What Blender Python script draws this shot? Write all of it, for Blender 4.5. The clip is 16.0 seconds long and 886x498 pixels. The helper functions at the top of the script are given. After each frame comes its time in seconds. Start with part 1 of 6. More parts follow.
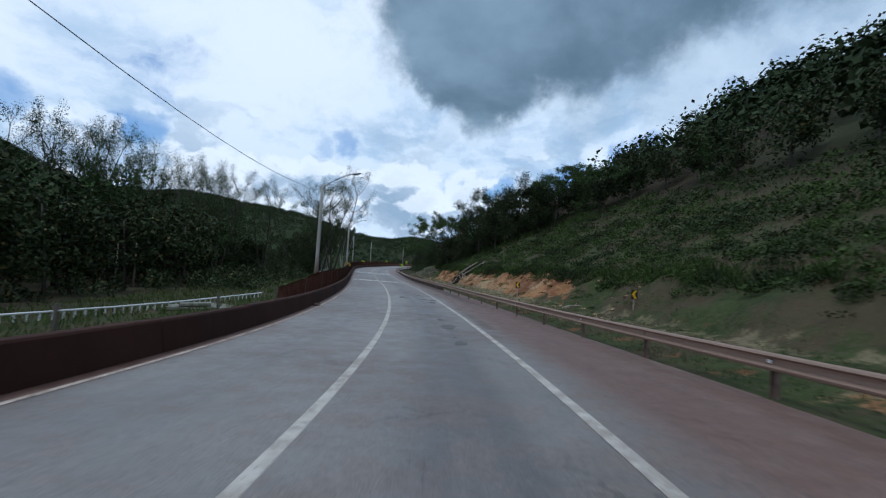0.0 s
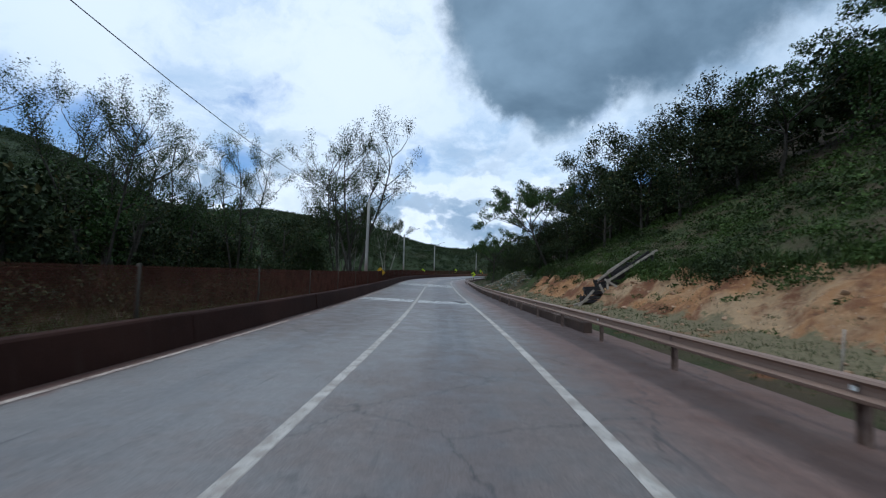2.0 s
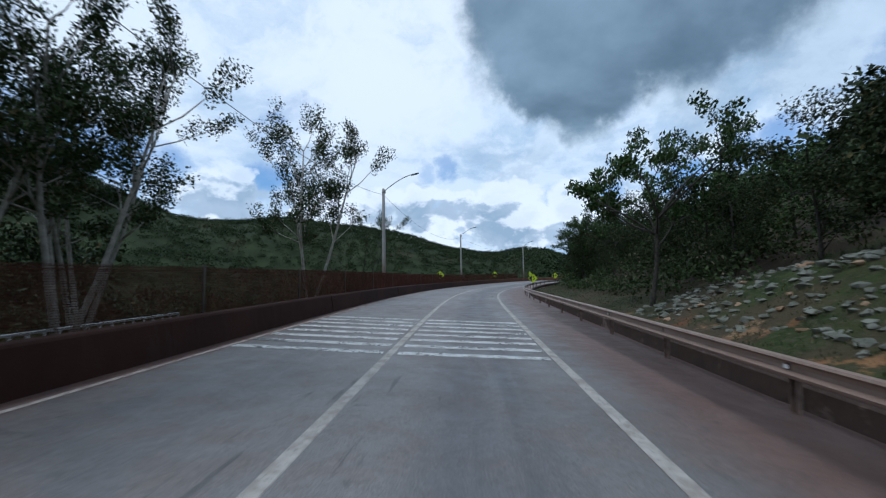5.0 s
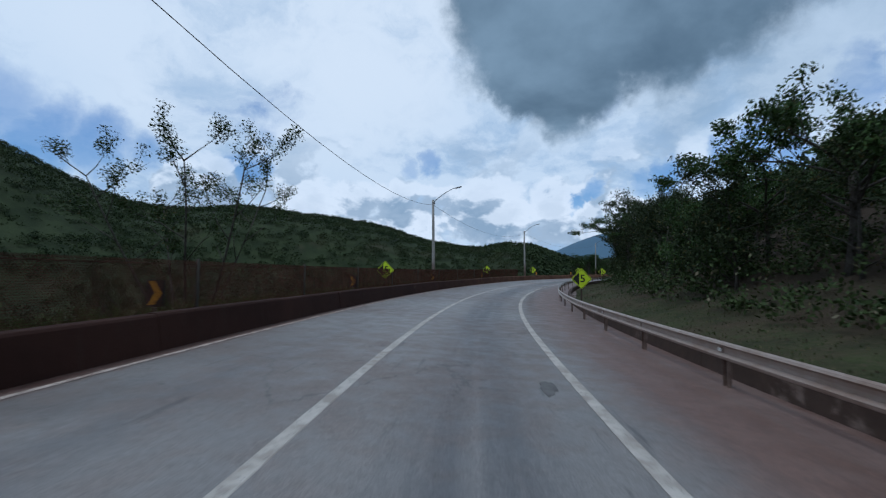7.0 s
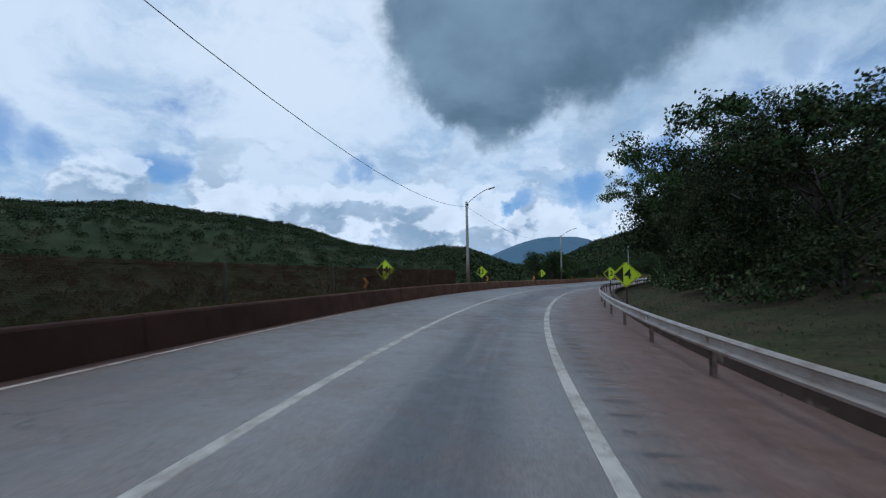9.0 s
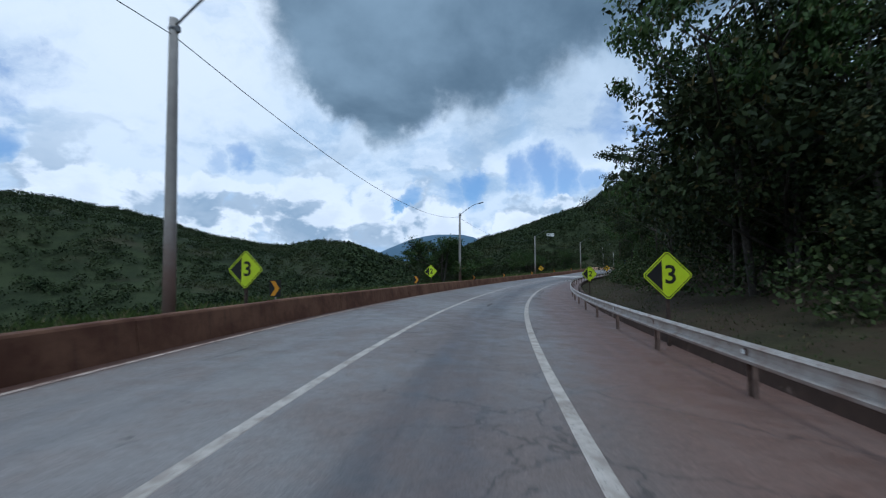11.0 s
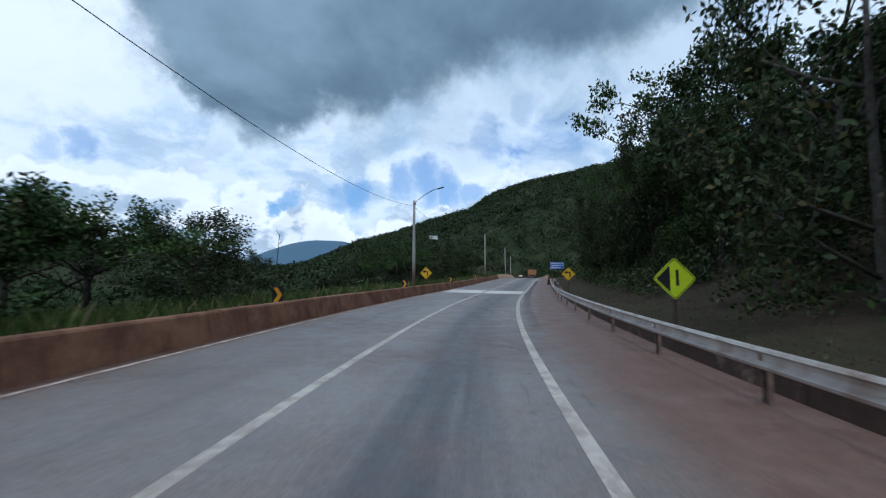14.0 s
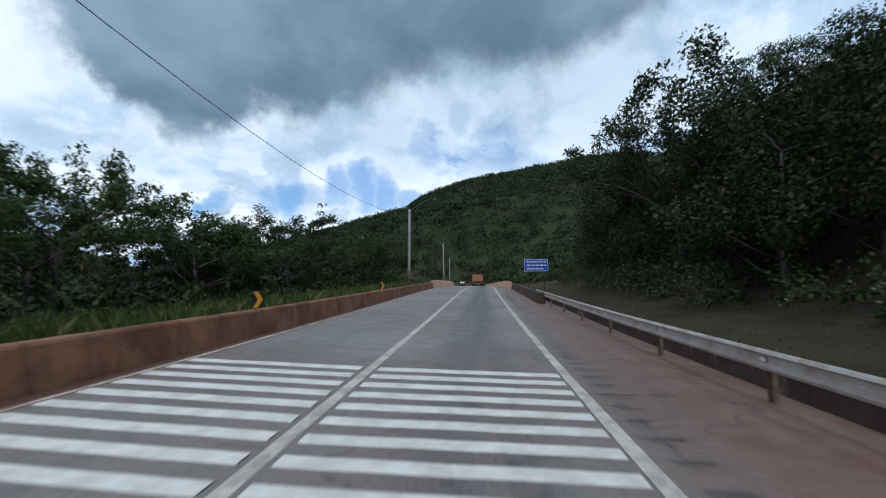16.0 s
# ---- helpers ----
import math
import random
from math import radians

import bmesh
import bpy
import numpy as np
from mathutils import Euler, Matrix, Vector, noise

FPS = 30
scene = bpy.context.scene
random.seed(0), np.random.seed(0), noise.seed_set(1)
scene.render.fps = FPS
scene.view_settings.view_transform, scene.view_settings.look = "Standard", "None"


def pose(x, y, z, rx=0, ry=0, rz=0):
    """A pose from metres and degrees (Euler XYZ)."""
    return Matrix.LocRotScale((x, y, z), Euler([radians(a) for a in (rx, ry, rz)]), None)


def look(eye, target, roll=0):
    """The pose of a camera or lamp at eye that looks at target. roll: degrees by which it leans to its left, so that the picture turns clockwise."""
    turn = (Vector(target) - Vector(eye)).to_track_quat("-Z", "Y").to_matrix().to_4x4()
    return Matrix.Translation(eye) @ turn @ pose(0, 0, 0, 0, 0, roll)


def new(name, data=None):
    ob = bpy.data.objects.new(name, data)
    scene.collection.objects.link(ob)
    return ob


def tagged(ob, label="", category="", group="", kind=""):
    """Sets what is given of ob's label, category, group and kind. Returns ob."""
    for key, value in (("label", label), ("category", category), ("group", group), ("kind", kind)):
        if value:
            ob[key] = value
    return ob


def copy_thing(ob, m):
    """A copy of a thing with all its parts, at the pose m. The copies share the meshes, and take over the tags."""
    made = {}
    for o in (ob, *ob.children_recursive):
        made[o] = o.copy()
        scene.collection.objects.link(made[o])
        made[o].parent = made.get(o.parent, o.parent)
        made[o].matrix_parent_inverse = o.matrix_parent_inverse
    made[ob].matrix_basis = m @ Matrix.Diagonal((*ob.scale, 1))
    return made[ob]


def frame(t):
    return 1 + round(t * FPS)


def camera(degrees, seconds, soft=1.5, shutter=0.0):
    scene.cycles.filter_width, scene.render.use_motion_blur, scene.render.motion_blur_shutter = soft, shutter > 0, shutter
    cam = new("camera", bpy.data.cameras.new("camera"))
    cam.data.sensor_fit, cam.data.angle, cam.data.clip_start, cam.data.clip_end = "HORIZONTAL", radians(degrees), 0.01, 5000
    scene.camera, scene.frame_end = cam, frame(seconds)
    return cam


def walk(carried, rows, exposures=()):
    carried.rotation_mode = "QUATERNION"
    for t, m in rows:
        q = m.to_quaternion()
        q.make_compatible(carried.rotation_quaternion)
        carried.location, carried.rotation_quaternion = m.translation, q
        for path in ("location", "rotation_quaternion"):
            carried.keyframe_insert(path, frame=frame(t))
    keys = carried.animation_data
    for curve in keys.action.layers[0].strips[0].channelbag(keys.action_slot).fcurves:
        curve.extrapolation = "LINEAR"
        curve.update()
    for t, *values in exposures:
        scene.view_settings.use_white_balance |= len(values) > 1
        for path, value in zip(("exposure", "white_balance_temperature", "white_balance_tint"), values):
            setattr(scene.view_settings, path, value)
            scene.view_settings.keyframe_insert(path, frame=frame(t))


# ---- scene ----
# ---------- camera ----------
cam = camera(89.8, 16.0, soft=1.2, shutter=0.15)
# seconds, place, yaw, pitch, roll
PATH = [
    (0, 1.47, 2.65, 1.496, 2.35, 1.99, 3.68),
    (0.5, 1.12, 11.61, 1.085, 5.14, 2.27, 3.37),
    (1, 0.41, 20.39, 0.781, 7.71, 2.59, 2.88),
    (1.5, -0.63, 28.79, 0.586, 10.44, 2.77, 2.28),
    (2, -2.08, 36.96, 0.498, 12.09, 3.04, 1.89),
    (2.5, -3.70, 44.93, 0.399, 13.32, 3.42, 1.73),
    (3, -5.31, 52.61, 0.368, 14.46, 3.47, 1.46),
    (3.5, -6.99, 60.23, 0.321, 15.20, 3.46, 1.17),
    (4, -8.75, 67.94, 0.278, 15.87, 3.51, 0.34),
    (4.5, -10.50, 75.38, 0.263, 16.15, 3.97, -0.33),
    (5.1, -12.43, 84.08, 0.294, 15.92, 3.80, -0.13),
    (5.7, -14.31, 92.59, 0.363, 15.69, 3.64, 0.08),
    (6.3, -16.18, 101.30, 0.441, 15.16, 3.47, 0.28),
    (7, -18.36, 112.26, 0.499, 13.69, 3.28, 0.52),
    (7.5, -19.63, 120.76, 0.501, 12.82, 3.37, 0.28),
    (8, -20.63, 129.60, 0.455, 11.47, 3.70, 0.02),
    (8.5, -21.23, 138.45, 0.473, 8.84, 4.00, -0.06),
    (9, -21.28, 147.18, 0.546, 5.16, 4.13, -0.14),
    (9.5, -20.96, 155.08, 0.668, 1.13, 4.03, -0.22),
    (10.1, -20.04, 163.60, 0.835, -3.19, 3.91, -0.32),
    (10.7, -18.62, 171.80, 1.014, -7.17, 3.79, -0.41),
    (11.3, -16.57, 180.50, 1.182, -11.01, 3.67, -0.50),
    (11.5, -15.82, 183.60, 1.175, -12.37, 3.82, -0.50),
    (12, -13.15, 191.74, 1.182, -15.03, 4.08, -0.52),
    (12.5, -10.20, 199.96, 1.318, -17.40, 4.21, -0.49),
    (13, -6.91, 208.01, 1.403, -19.63, 4.40, -0.41),
    (13.5, -3.27, 216.07, 1.531, -21.95, 4.46, -0.28),
    (14, 0.76, 224.08, 1.693, -24.26, 4.63, -0.19),
    (14.5, 5.17, 232.02, 1.862, -26.63, 4.80, -0.57),
    (15, 9.83, 239.70, 2.053, -28.81, 5.21, -0.65),
    (15.5, 14.50, 247.01, 2.289, -30.65, 5.60, -0.36),
    (16, 19.35, 254.14, 2.533, -32.37, 5.38, -0.25),
]


def ahead_of(eye, yaw, pitch, roll):
    a, b = radians(yaw), radians(pitch)
    way = Vector((-math.sin(a) * math.cos(b), math.cos(a) * math.cos(b), math.sin(b)))
    return look(eye, Vector(eye) + way * 10.0, roll)


walk(cam, [(t, ahead_of((x, y, z), yaw, pitch, roll)) for t, x, y, z, yaw, pitch, roll in PATH],
     exposures=[(0.0, -0.07, 5520, 7), (4.0, 0.04, 5520, 7), (7.0, -0.30, 5440, 7), (9.2, -0.30, 5390, 7), (11.5, -0.10, 5470, 7), (13.0, -0.10, 5540, 7), (14.2, 0.06, 5520, 7), (15.0, 0.07, 5520, 7), (16.0, 0.12, 5820, 7)])

# ---------- node helpers ----------


class Graph:
    """A small helper to wire up a node tree."""

    def __init__(self, tree):
        self.t = tree
        tree.nodes.clear()

    def n(self, kind):
        return self.t.nodes.new(kind)

    def link(self, a, b):
        self.t.links.new(a, b)

    def put(self, sock, v):
        if isinstance(v, bpy.types.NodeSocket):
            self.link(v, sock)
        elif v is not None:
            if sock.type == "RGBA" and len(v) == 3:
                v = (*v, 1.0)
            sock.default_value = v

    def math(self, op, a, b=None, c=None, clamp=False):
        m = self.n("ShaderNodeMath")
        m.operation, m.use_clamp = op, clamp
        for i, v in enumerate((a, b, c)):
            self.put(m.inputs[i], v)
        return m.outputs[0]

    def vec(self, op, a, b=None, scale=None):
        m = self.n("ShaderNodeVectorMath")
        m.operation = op
        self.put(m.inputs[0], a)
        if b is not None:
            self.put(m.inputs[1], b)
        if scale is not None:
            self.put(m.inputs["Scale"], scale)
        return m.outputs["Value"] if op in ("DOT_PRODUCT", "LENGTH") else m.outputs["Vector"]

    def ramp(self, v, lo, hi, a=0.0, b=1.0, smooth=True):
        m = self.n("ShaderNodeMapRange")
        m.interpolation_type = "SMOOTHSTEP" if smooth else "LINEAR"
        for i, x in enumerate((v, lo, hi, a, b)):
            self.put(m.inputs[i], x)
        return m.outputs[0]

    def noise(self, vector, scale, detail=4.0, rough=0.55, color=False, dist=0.0):
        m = self.n("ShaderNodeTexNoise")
        if vector is not None:
            self.link(vector, m.inputs["Vector"])
        m.inputs["Scale"].default_value = scale
        m.inputs["Detail"].default_value = detail
        m.inputs["Roughness"].default_value = rough
        m.inputs["Distortion"].default_value = dist
        return m.outputs["Color" if color else "Fac"]

    def mix(self, f, a, b, blend="MIX"):
        m = self.n("ShaderNodeMix")
        m.data_type, m.blend_type = "RGBA", blend
        self.put(m.inputs[0], f)
        self.put(m.inputs[6], a)
        self.put(m.inputs[7], b)
        return m.outputs[2]


def material(name, build, rough=0.8, metal=0.0, spec=0.4):
    """A principled material; build(g, bsdf) returns colour and, if wanted, bump height and its distance."""
    m = bpy.data.materials.new(name)
    m.use_nodes = True
    g = Graph(m.node_tree)
    out = g.n("ShaderNodeOutputMaterial")
    b = g.n("ShaderNodeBsdfPrincipled")
    b.inputs["Roughness"].default_value = rough
    b.inputs["Metallic"].default_value = metal
    b.inputs["Specular IOR Level"].default_value = spec
    g.link(b.outputs[0], out.inputs[0])
    col, *rest = build(g, b)
    g.put(b.inputs["Base Color"], col)
    if rest:
        bump = g.n("ShaderNodeBump")
        bump.inputs["Strength"].default_value = 0.6
        bump.inputs["Distance"].default_value = rest[1]
        g.link(rest[0], bump.inputs["Height"])
        g.link(bump.outputs[0], b.inputs["Normal"])
    return m


# ---------- sky and sun ----------
SUN_AZ, SUN_EL = 150.0, 62.0     # degrees to the left of +y, and up
world = bpy.data.worlds.new("world")
scene.world = world
world.use_nodes = True


def aim(az, el):
    a, e = radians(az), radians(el)
    return (-math.sin(a) * math.cos(e), math.cos(a) * math.cos(e), math.sin(e))


def build_sky():
    g = Graph(world.node_tree)
    out = g.n("ShaderNodeOutputWorld")
    bg = g.n("ShaderNodeBackground")
    g.link(bg.outputs[0], out.inputs[0])
    way = g.vec("NORMALIZE", g.n("ShaderNodeTexCoord").outputs["Generated"])
    seed = g.vec("ADD", way, (3.71, 1.37, 5.13))
    xyz = g.n("ShaderNodeSeparateXYZ")
    g.link(way, xyz.inputs[0])
    z = g.math("MAXIMUM", xyz.outputs[2], 0.0)
    sky = g.n("ShaderNodeTexSky")
    sky.sky_type, sky.sun_disc = "NISHITA", False
    sky.sun_elevation, sky.sun_rotation = radians(SUN_EL), radians(-SUN_AZ)
    sky.air_density, sky.dust_density, sky.ozone_density = 1.3, 0.4, 2.5
    clear = g.vec("MULTIPLY", sky.outputs[0], (0.045, 0.078, 0.115))

    # a high layer of broken cloud seen in perspective
    inv = g.math("DIVIDE", 1.0, g.math("ADD", z, 0.28))
    flat = g.n("ShaderNodeCombineXYZ")
    g.link(g.math("MULTIPLY", xyz.outputs[0], inv), flat.inputs[0])
    g.link(g.math("MULTIPLY", xyz.outputs[1], inv), flat.inputs[1])
    # warped direction, for billowing edges
    w1 = g.vec("SUBTRACT", g.noise(seed, 5.0, 7.0, 0.6, color=True), (0.5, 0.5, 0.5))
    sheet_at = g.vec("ADD", flat.outputs[0], g.vec("SCALE", w1, scale=0.35))
    layer = g.noise(sheet_at, 1.15, 9.0, 0.58, dist=0.15)
    shade = g.noise(sheet_at, 1.9, 10.0, 0.6, dist=0.25)
    warp = g.vec("NORMALIZE", g.vec("ADD", way, g.vec("SCALE", w1, scale=0.20)))

    def lobes(vector, rows, soft):
        total = None
        for az, el, r, weight in rows:
            d = g.vec("DOT_PRODUCT", vector, aim(az, el))
            v = g.ramp(d, math.cos(radians(r)), math.cos(radians(r * (1.0 - soft))), 0.0, weight)
            total = v if total is None else g.math("MAXIMUM", total, v)
        return total

    # gaps of blue
    gaps = lobes(warp, [(57, 13, 4.4, 1.0), (52, 13.3, 4.2, 1.0), (47.5, 12.5, 3.0, 0.8), (37.6, 12, 3.4, 1.0), (14.6, 13.1, 1.8, 0.8), (17.5, 12.6, 1.6, 0.5), (-3, 9, 2.2, 1.0), (-5.5, 9.6, 2.0, 0.8), (-12.4, 11.4, 2.2, 0.9), (-10, 10.4, 1.8, 0.6),
                        (-18.5, 12.9, 2.2, 0.9), (-21.5, 13.2, 2.6, 1.0), (-24.5, 13, 2.6, 1.0), (-27.5, 12.8, 2.2, 0.8), (62, 13, 6, 0.8), (-30, 18.8, 2.4, 0.5), (-36, 21, 2.2, 0.45), (-6, 18.6, 1.8, 0.3)], 0.8)
    cover = g.math("MULTIPLY", g.ramp(layer, 0.25, 0.42), g.math("SUBTRACT", 1.0, g.math("MULTIPLY", gaps, 0.7)), clamp=True)
    veil = g.mix(g.ramp(shade, 0.38, 0.56), (0.46, 0.59, 0.74), (0.78, 0.85, 0.92))

    # brighter sheet of cloud high on one side
    sheet = lobes(warp, [(26, 34, 26, 1.0), (20, 24, 12, 0.8), (48, 26, 16, 0.7)], 0.9)
    veil = g.mix(g.math("MULTIPLY", sheet, g.ramp(shade, 0.30, 0.5, 0.25, 0.85)), veil, (0.93, 0.95, 0.97))
    colour = g.mix(cover, clear, veil)

    # cumulus heaps low over the land, their tops lit from above
    tall = g.vec("MULTIPLY", seed, (1.0, 1.0, 1.5))
    n1 = g.noise(tall, 7.0, 10.0, 0.55, dist=0.2)
    n2 = g.noise(g.vec("ADD", tall, (0.012, -0.02, 0.05)), 7.0, 6.0, 0.5, dist=0.2)
    heaps = lobes(warp, [(52, 6.5, 6, 1), (44, 7.5, 5.0, 1), (40, 9.5, 4.4, 1), (31, 10.0, 6.0, 1), (25, 8.0, 5.0, 1), (19, 9.0, 4.5, 1), (13, 7.5, 4.5, 1), (6, 12.0, 6.0, 1), (3.5, 15.0, 3.6, 1), (0, 11.0, 4.6, 1), (8, 7.0, 5.0, 1),
                         (-6, 5.5, 4.0, 1), (-10, 7.2, 3.6, 1), (-13, 6.5, 4.5, 1), (-18, 8.4, 3.6, 1), (-24, 8.2, 4.0, 1), (-29, 9.8, 3.0, 1), (-33, 12.5, 4.0, 1), (-40, 16.0, 5.0, 1), (62, 7.0, 7, 1), (75, 7.0, 8, 1)], 0.75)
    low = g.ramp(z, 0.36, 0.12)
    dense = g.math("ADD", n1, g.math("ADD", g.math("MULTIPLY", heaps, 0.17), g.math("MULTIPLY", gaps, -0.16)))
    alpha = g.math("MULTIPLY", g.ramp(dense, 0.495, 0.585), low)
    rise = g.ramp(g.math("SUBTRACT", n1, n2), -0.04, 0.055)
    thick = g.ramp(dense, 0.56, 0.80)
    lit = g.math("SUBTRACT", g.math("ADD", g.math("MULTIPLY", rise, 0.85), 0.22), g.math("MULTIPLY", thick, 0.30), clamp=True)
    heap = g.mix(lit, (0.36, 0.46, 0.57), (0.95, 0.97, 1.0))
    colour = g.mix(alpha, colour, heap)

    # thin grey cloud under the dark one
    skirt = lobes(warp, [(-14, 19.5, 6, 0.6), (-24, 21.5, 8, 0.8), (-33, 26, 9, 1.0), (-42, 27, 10, 1.0), (-52, 28, 12, 0.9)], 0.9)
    colour = g.mix(g.math("MULTIPLY", skirt, g.ramp(shade, 0.62, 0.38, 0.45, 0.95)), colour, (0.38, 0.48, 0.58))

    # the great dark cloud
    ragged = g.vec("NORMALIZE", g.vec("ADD", warp, g.vec("SCALE", g.vec("SUBTRACT", g.noise(seed, 17.0, 6.0, 0.6, color=True), (0.5, 0.5, 0.5)), scale=0.07)))
    dark = lobes(ragged, [(-3, 24.5, 10.0, 1), (4, 29.5, 11, 1), (3, 24.5, 7.3, 1), (-10, 29.5, 12.5, 1), (-18, 33.5, 13.8, 1), (-27, 37, 14.5, 1), (-38, 39, 15.2, 1), (-48, 40, 16.5, 1), (-62, 46, 17, 1),
                          (0, 42, 17, 1), (-25, 50, 22, 1)], 0.8)
    deep = g.ramp(g.noise(flat.outputs[0], 1.5, 7.0, 0.55, dist=0.2), 0.32, 0.68)
    body = g.mix(deep, (0.125, 0.182, 0.238), (0.30, 0.395, 0.475))
    colour = g.mix(g.ramp(dark, 0.03, 0.85), colour, body)

    # the lower half: land under an even sky
    colour = g.mix(g.ramp(xyz.outputs[2], -0.03, 0.0), (0.05, 0.06, 0.05), colour)
    g.link(colour, bg.inputs[0])
    bg.inputs[1].default_value = 1.0


build_sky()
lamp = bpy.data.lights.new("sun", "SUN")
lamp.energy, lamp.angle, lamp.color = 1.0, radians(14), (1.0, 0.96, 0.9)
new("sun", lamp).matrix_world = look((0, 0, 300), Vector((0, 0, 300)) - Vector(aim(SUN_AZ, SUN_EL)))
scene.view_settings.exposure = 0.0

# ---------- the road's line ----------
# curvature in 1/100 m and slope in per cent, every 8 m of the way from -8 m
STEP, FIRST = 8.0, -8.0
BENDS = [0.6, 0.631, 0.663, 0.529, 0.38, 0.291, 0.243, 0.218, 0.175, 0.075, -0.026, -0.034, -0.016, -0.058, -0.148, -0.258, -0.368, -0.483, -0.614, -0.736, -0.796, -0.785, -0.748, -0.688, -0.61, -0.532, -0.475, -0.443, -0.425, -0.435, -0.466, -0.475, -0.458, -0.405, -0.3, -0.161, -0.039, 0.0, -0.025, -0.052, -0.046, -0.011, 0.035, 0.079, 0.113, 0.134, 0.142, 0.142, 0.136, 0.128, 0.118, 0.108, 0.099, 0.09, 0.081, 0.072]
SLOPES = [-7.09, -6.06, -4.96, -3.64, -2.36, -1.4, -0.88, -0.69, -0.64, -0.43, -0.08, 0.37, 0.86, 1.06, 0.86, 0.43, 0.05, 0.09, 0.46, 0.87, 1.22, 1.59, 1.9, 1.84, 1.4, 0.84, 0.65, 0.93, 1.28, 1.49, 1.71, 2.01, 2.3, 2.46, 2.46, 2.64, 3.15, 3.67, 3.97, 3.96, 3.69, 3.23, 2.68, 2.12, 1.58, 1.11, 0.72, 0.42, 0.19, 0.02, -0.09, -0.16, -0.21, -0.24, -0.26, -0.28]
S_ = np.arange(FIRST, FIRST + STEP * (len(BENDS) - 1) + 0.01, 1.0)
KN_ = FIRST + STEP * np.arange(len(BENDS))
PSI_ = np.cumsum(np.interp(S_, KN_, BENDS) / 100)
PSI_ -= np.interp(0, S_, PSI_)
X_, Y_ = np.cumsum(-np.sin(PSI_)), np.cumsum(np.cos(PSI_))
Z_ = np.cumsum(np.interp(S_, KN_, SLOPES) / 100)
X_, Y_, Z_ = (v - np.interp(0, S_, v) for v in (X_, Y_, Z_))
# straight run behind the start
BACK = np.arange(-80, -8, 1.0)
k0 = PSI_[0]
X_ = np.concatenate([X_[0] - np.sin(k0) * (BACK + 8), X_])
Y_ = np.concatenate([Y_[0] + np.cos(k0) * (BACK + 8), Y_])
Z_ = np.concatenate([np.full(len(BACK), Z_[0]), Z_])
PSI_ = np.concatenate([np.full(len(BACK), k0), PSI_])
S_ = np.concatenate([BACK, S_])
S_END = float(S_[-1])
# cross fall in per cent, every 24 m from -8 m: the bends are banked
BANK = np.array([-2.87, -1.56, -0.38, 1.5, 3.26, 3.2, 4.11, 3.38, 2.36, 3.34, 2.23, 2.25, 2.98, 2.33, 1.93, 1.5, 1.0]) / 100
BANK_S = -8 + 24.0 * np.arange(len(BANK))


def fall(s, d):
    """How far the banked road lies below its centre line, d to the right of it."""
    return np.interp(s, BANK_S, BANK) * np.clip(d, -8, 8)


def road(s, d, z=0.0):
    """The place s metres along the road, d to the right of its centre line, z above it (arrays too)."""
    a = np.interp(s, S_, PSI_)
    return np.stack([np.interp(s, S_, X_) + d * np.cos(a), np.interp(s, S_, Y_) + d * np.sin(a), np.interp(s, S_, Z_) - fall(s, d) + z + 0 * a], -1)


def heading(s):
    return math.degrees(float(np.interp(s, S_, PSI_)))


def along(x, y):
    """For arrays of places: metres along the road and to its right."""
    x, y = np.ravel(x), np.ravel(y)
    s, d = np.empty(len(x)), np.empty(len(x))
    for i in range(0, len(x), 20000):
        a, b = x[i:i + 20000, None] - X_, y[i:i + 20000, None] - Y_
        k = (a * a + b * b).argmin(1)
        r = np.arange(len(k))
        s[i:i + 20000] = S_[k] + (-a[r, k] * np.sin(PSI_[k]) + b[r, k] * np.cos(PSI_[k])).clip(-1, 1)
        side = a[r, k] * np.cos(PSI_[k]) + b[r, k] * np.sin(PSI_[k])
        d[i:i + 20000] = np.sign(side) * np.hypot(a[r, k], b[r, k])
    return s, d


def smooth(v, a, b):
    t = np.clip((v - a) / (b - a), 0, 1)
    return t * t * (3 - 2 * t)


# far skyline: direction (degrees to the left of +y) and how high the hills stand there
MID = (-20.0, 140.0)
SKY_AZ = [-180, -120, -75, -55, -47, -42, -38, -34, -30.4, -27, -25.3, -23.6, -21, -17.4, -13.8, -11, -8, -4, -1, 0.2, 2.4, 5.4, 9, 12, 16, 20.5, 23.5, 26, 29, 35, 40, 45, 50, 53, 57, 62, 67, 90, 130, 180]
SKY_EL = [6, 8, 11.5, 12.5, 12.6, 12.4, 12.1, 11.4, 10.4, 9.0, 7.8, 7.5, 7.0, 5.9, 5.0, 3.8, 2.5, 1.8, 2.8, 3.3, 4.2, 4.7, 4.3, 4.6, 4.9, 6.0, 6.7, 6.9, 7.4, 7.9, 8.1, 7.6, 7.2, 7.5, 9.2, 11.6, 13, 13, 8, 6]


def rough_noise(x, y, size, seed=0.0):
    """Smooth value noise, arrays."""
    v, amp, f = 0.0, 1.0, 1.0 / size
    for k in range(4):
        a, b = 1.3 * k + seed, 2.1 * k - seed
        v = v + amp * (np.sin(x * f * 2.2 + a + 1.7 * np.sin(y * f * 1.3 + b)) * np.cos(y * f * 2.0 + b + 1.5 * np.sin(x * f * 1.6 + a)))
        amp, f = amp * 0.5, f * 2.1
    return v / 1.6


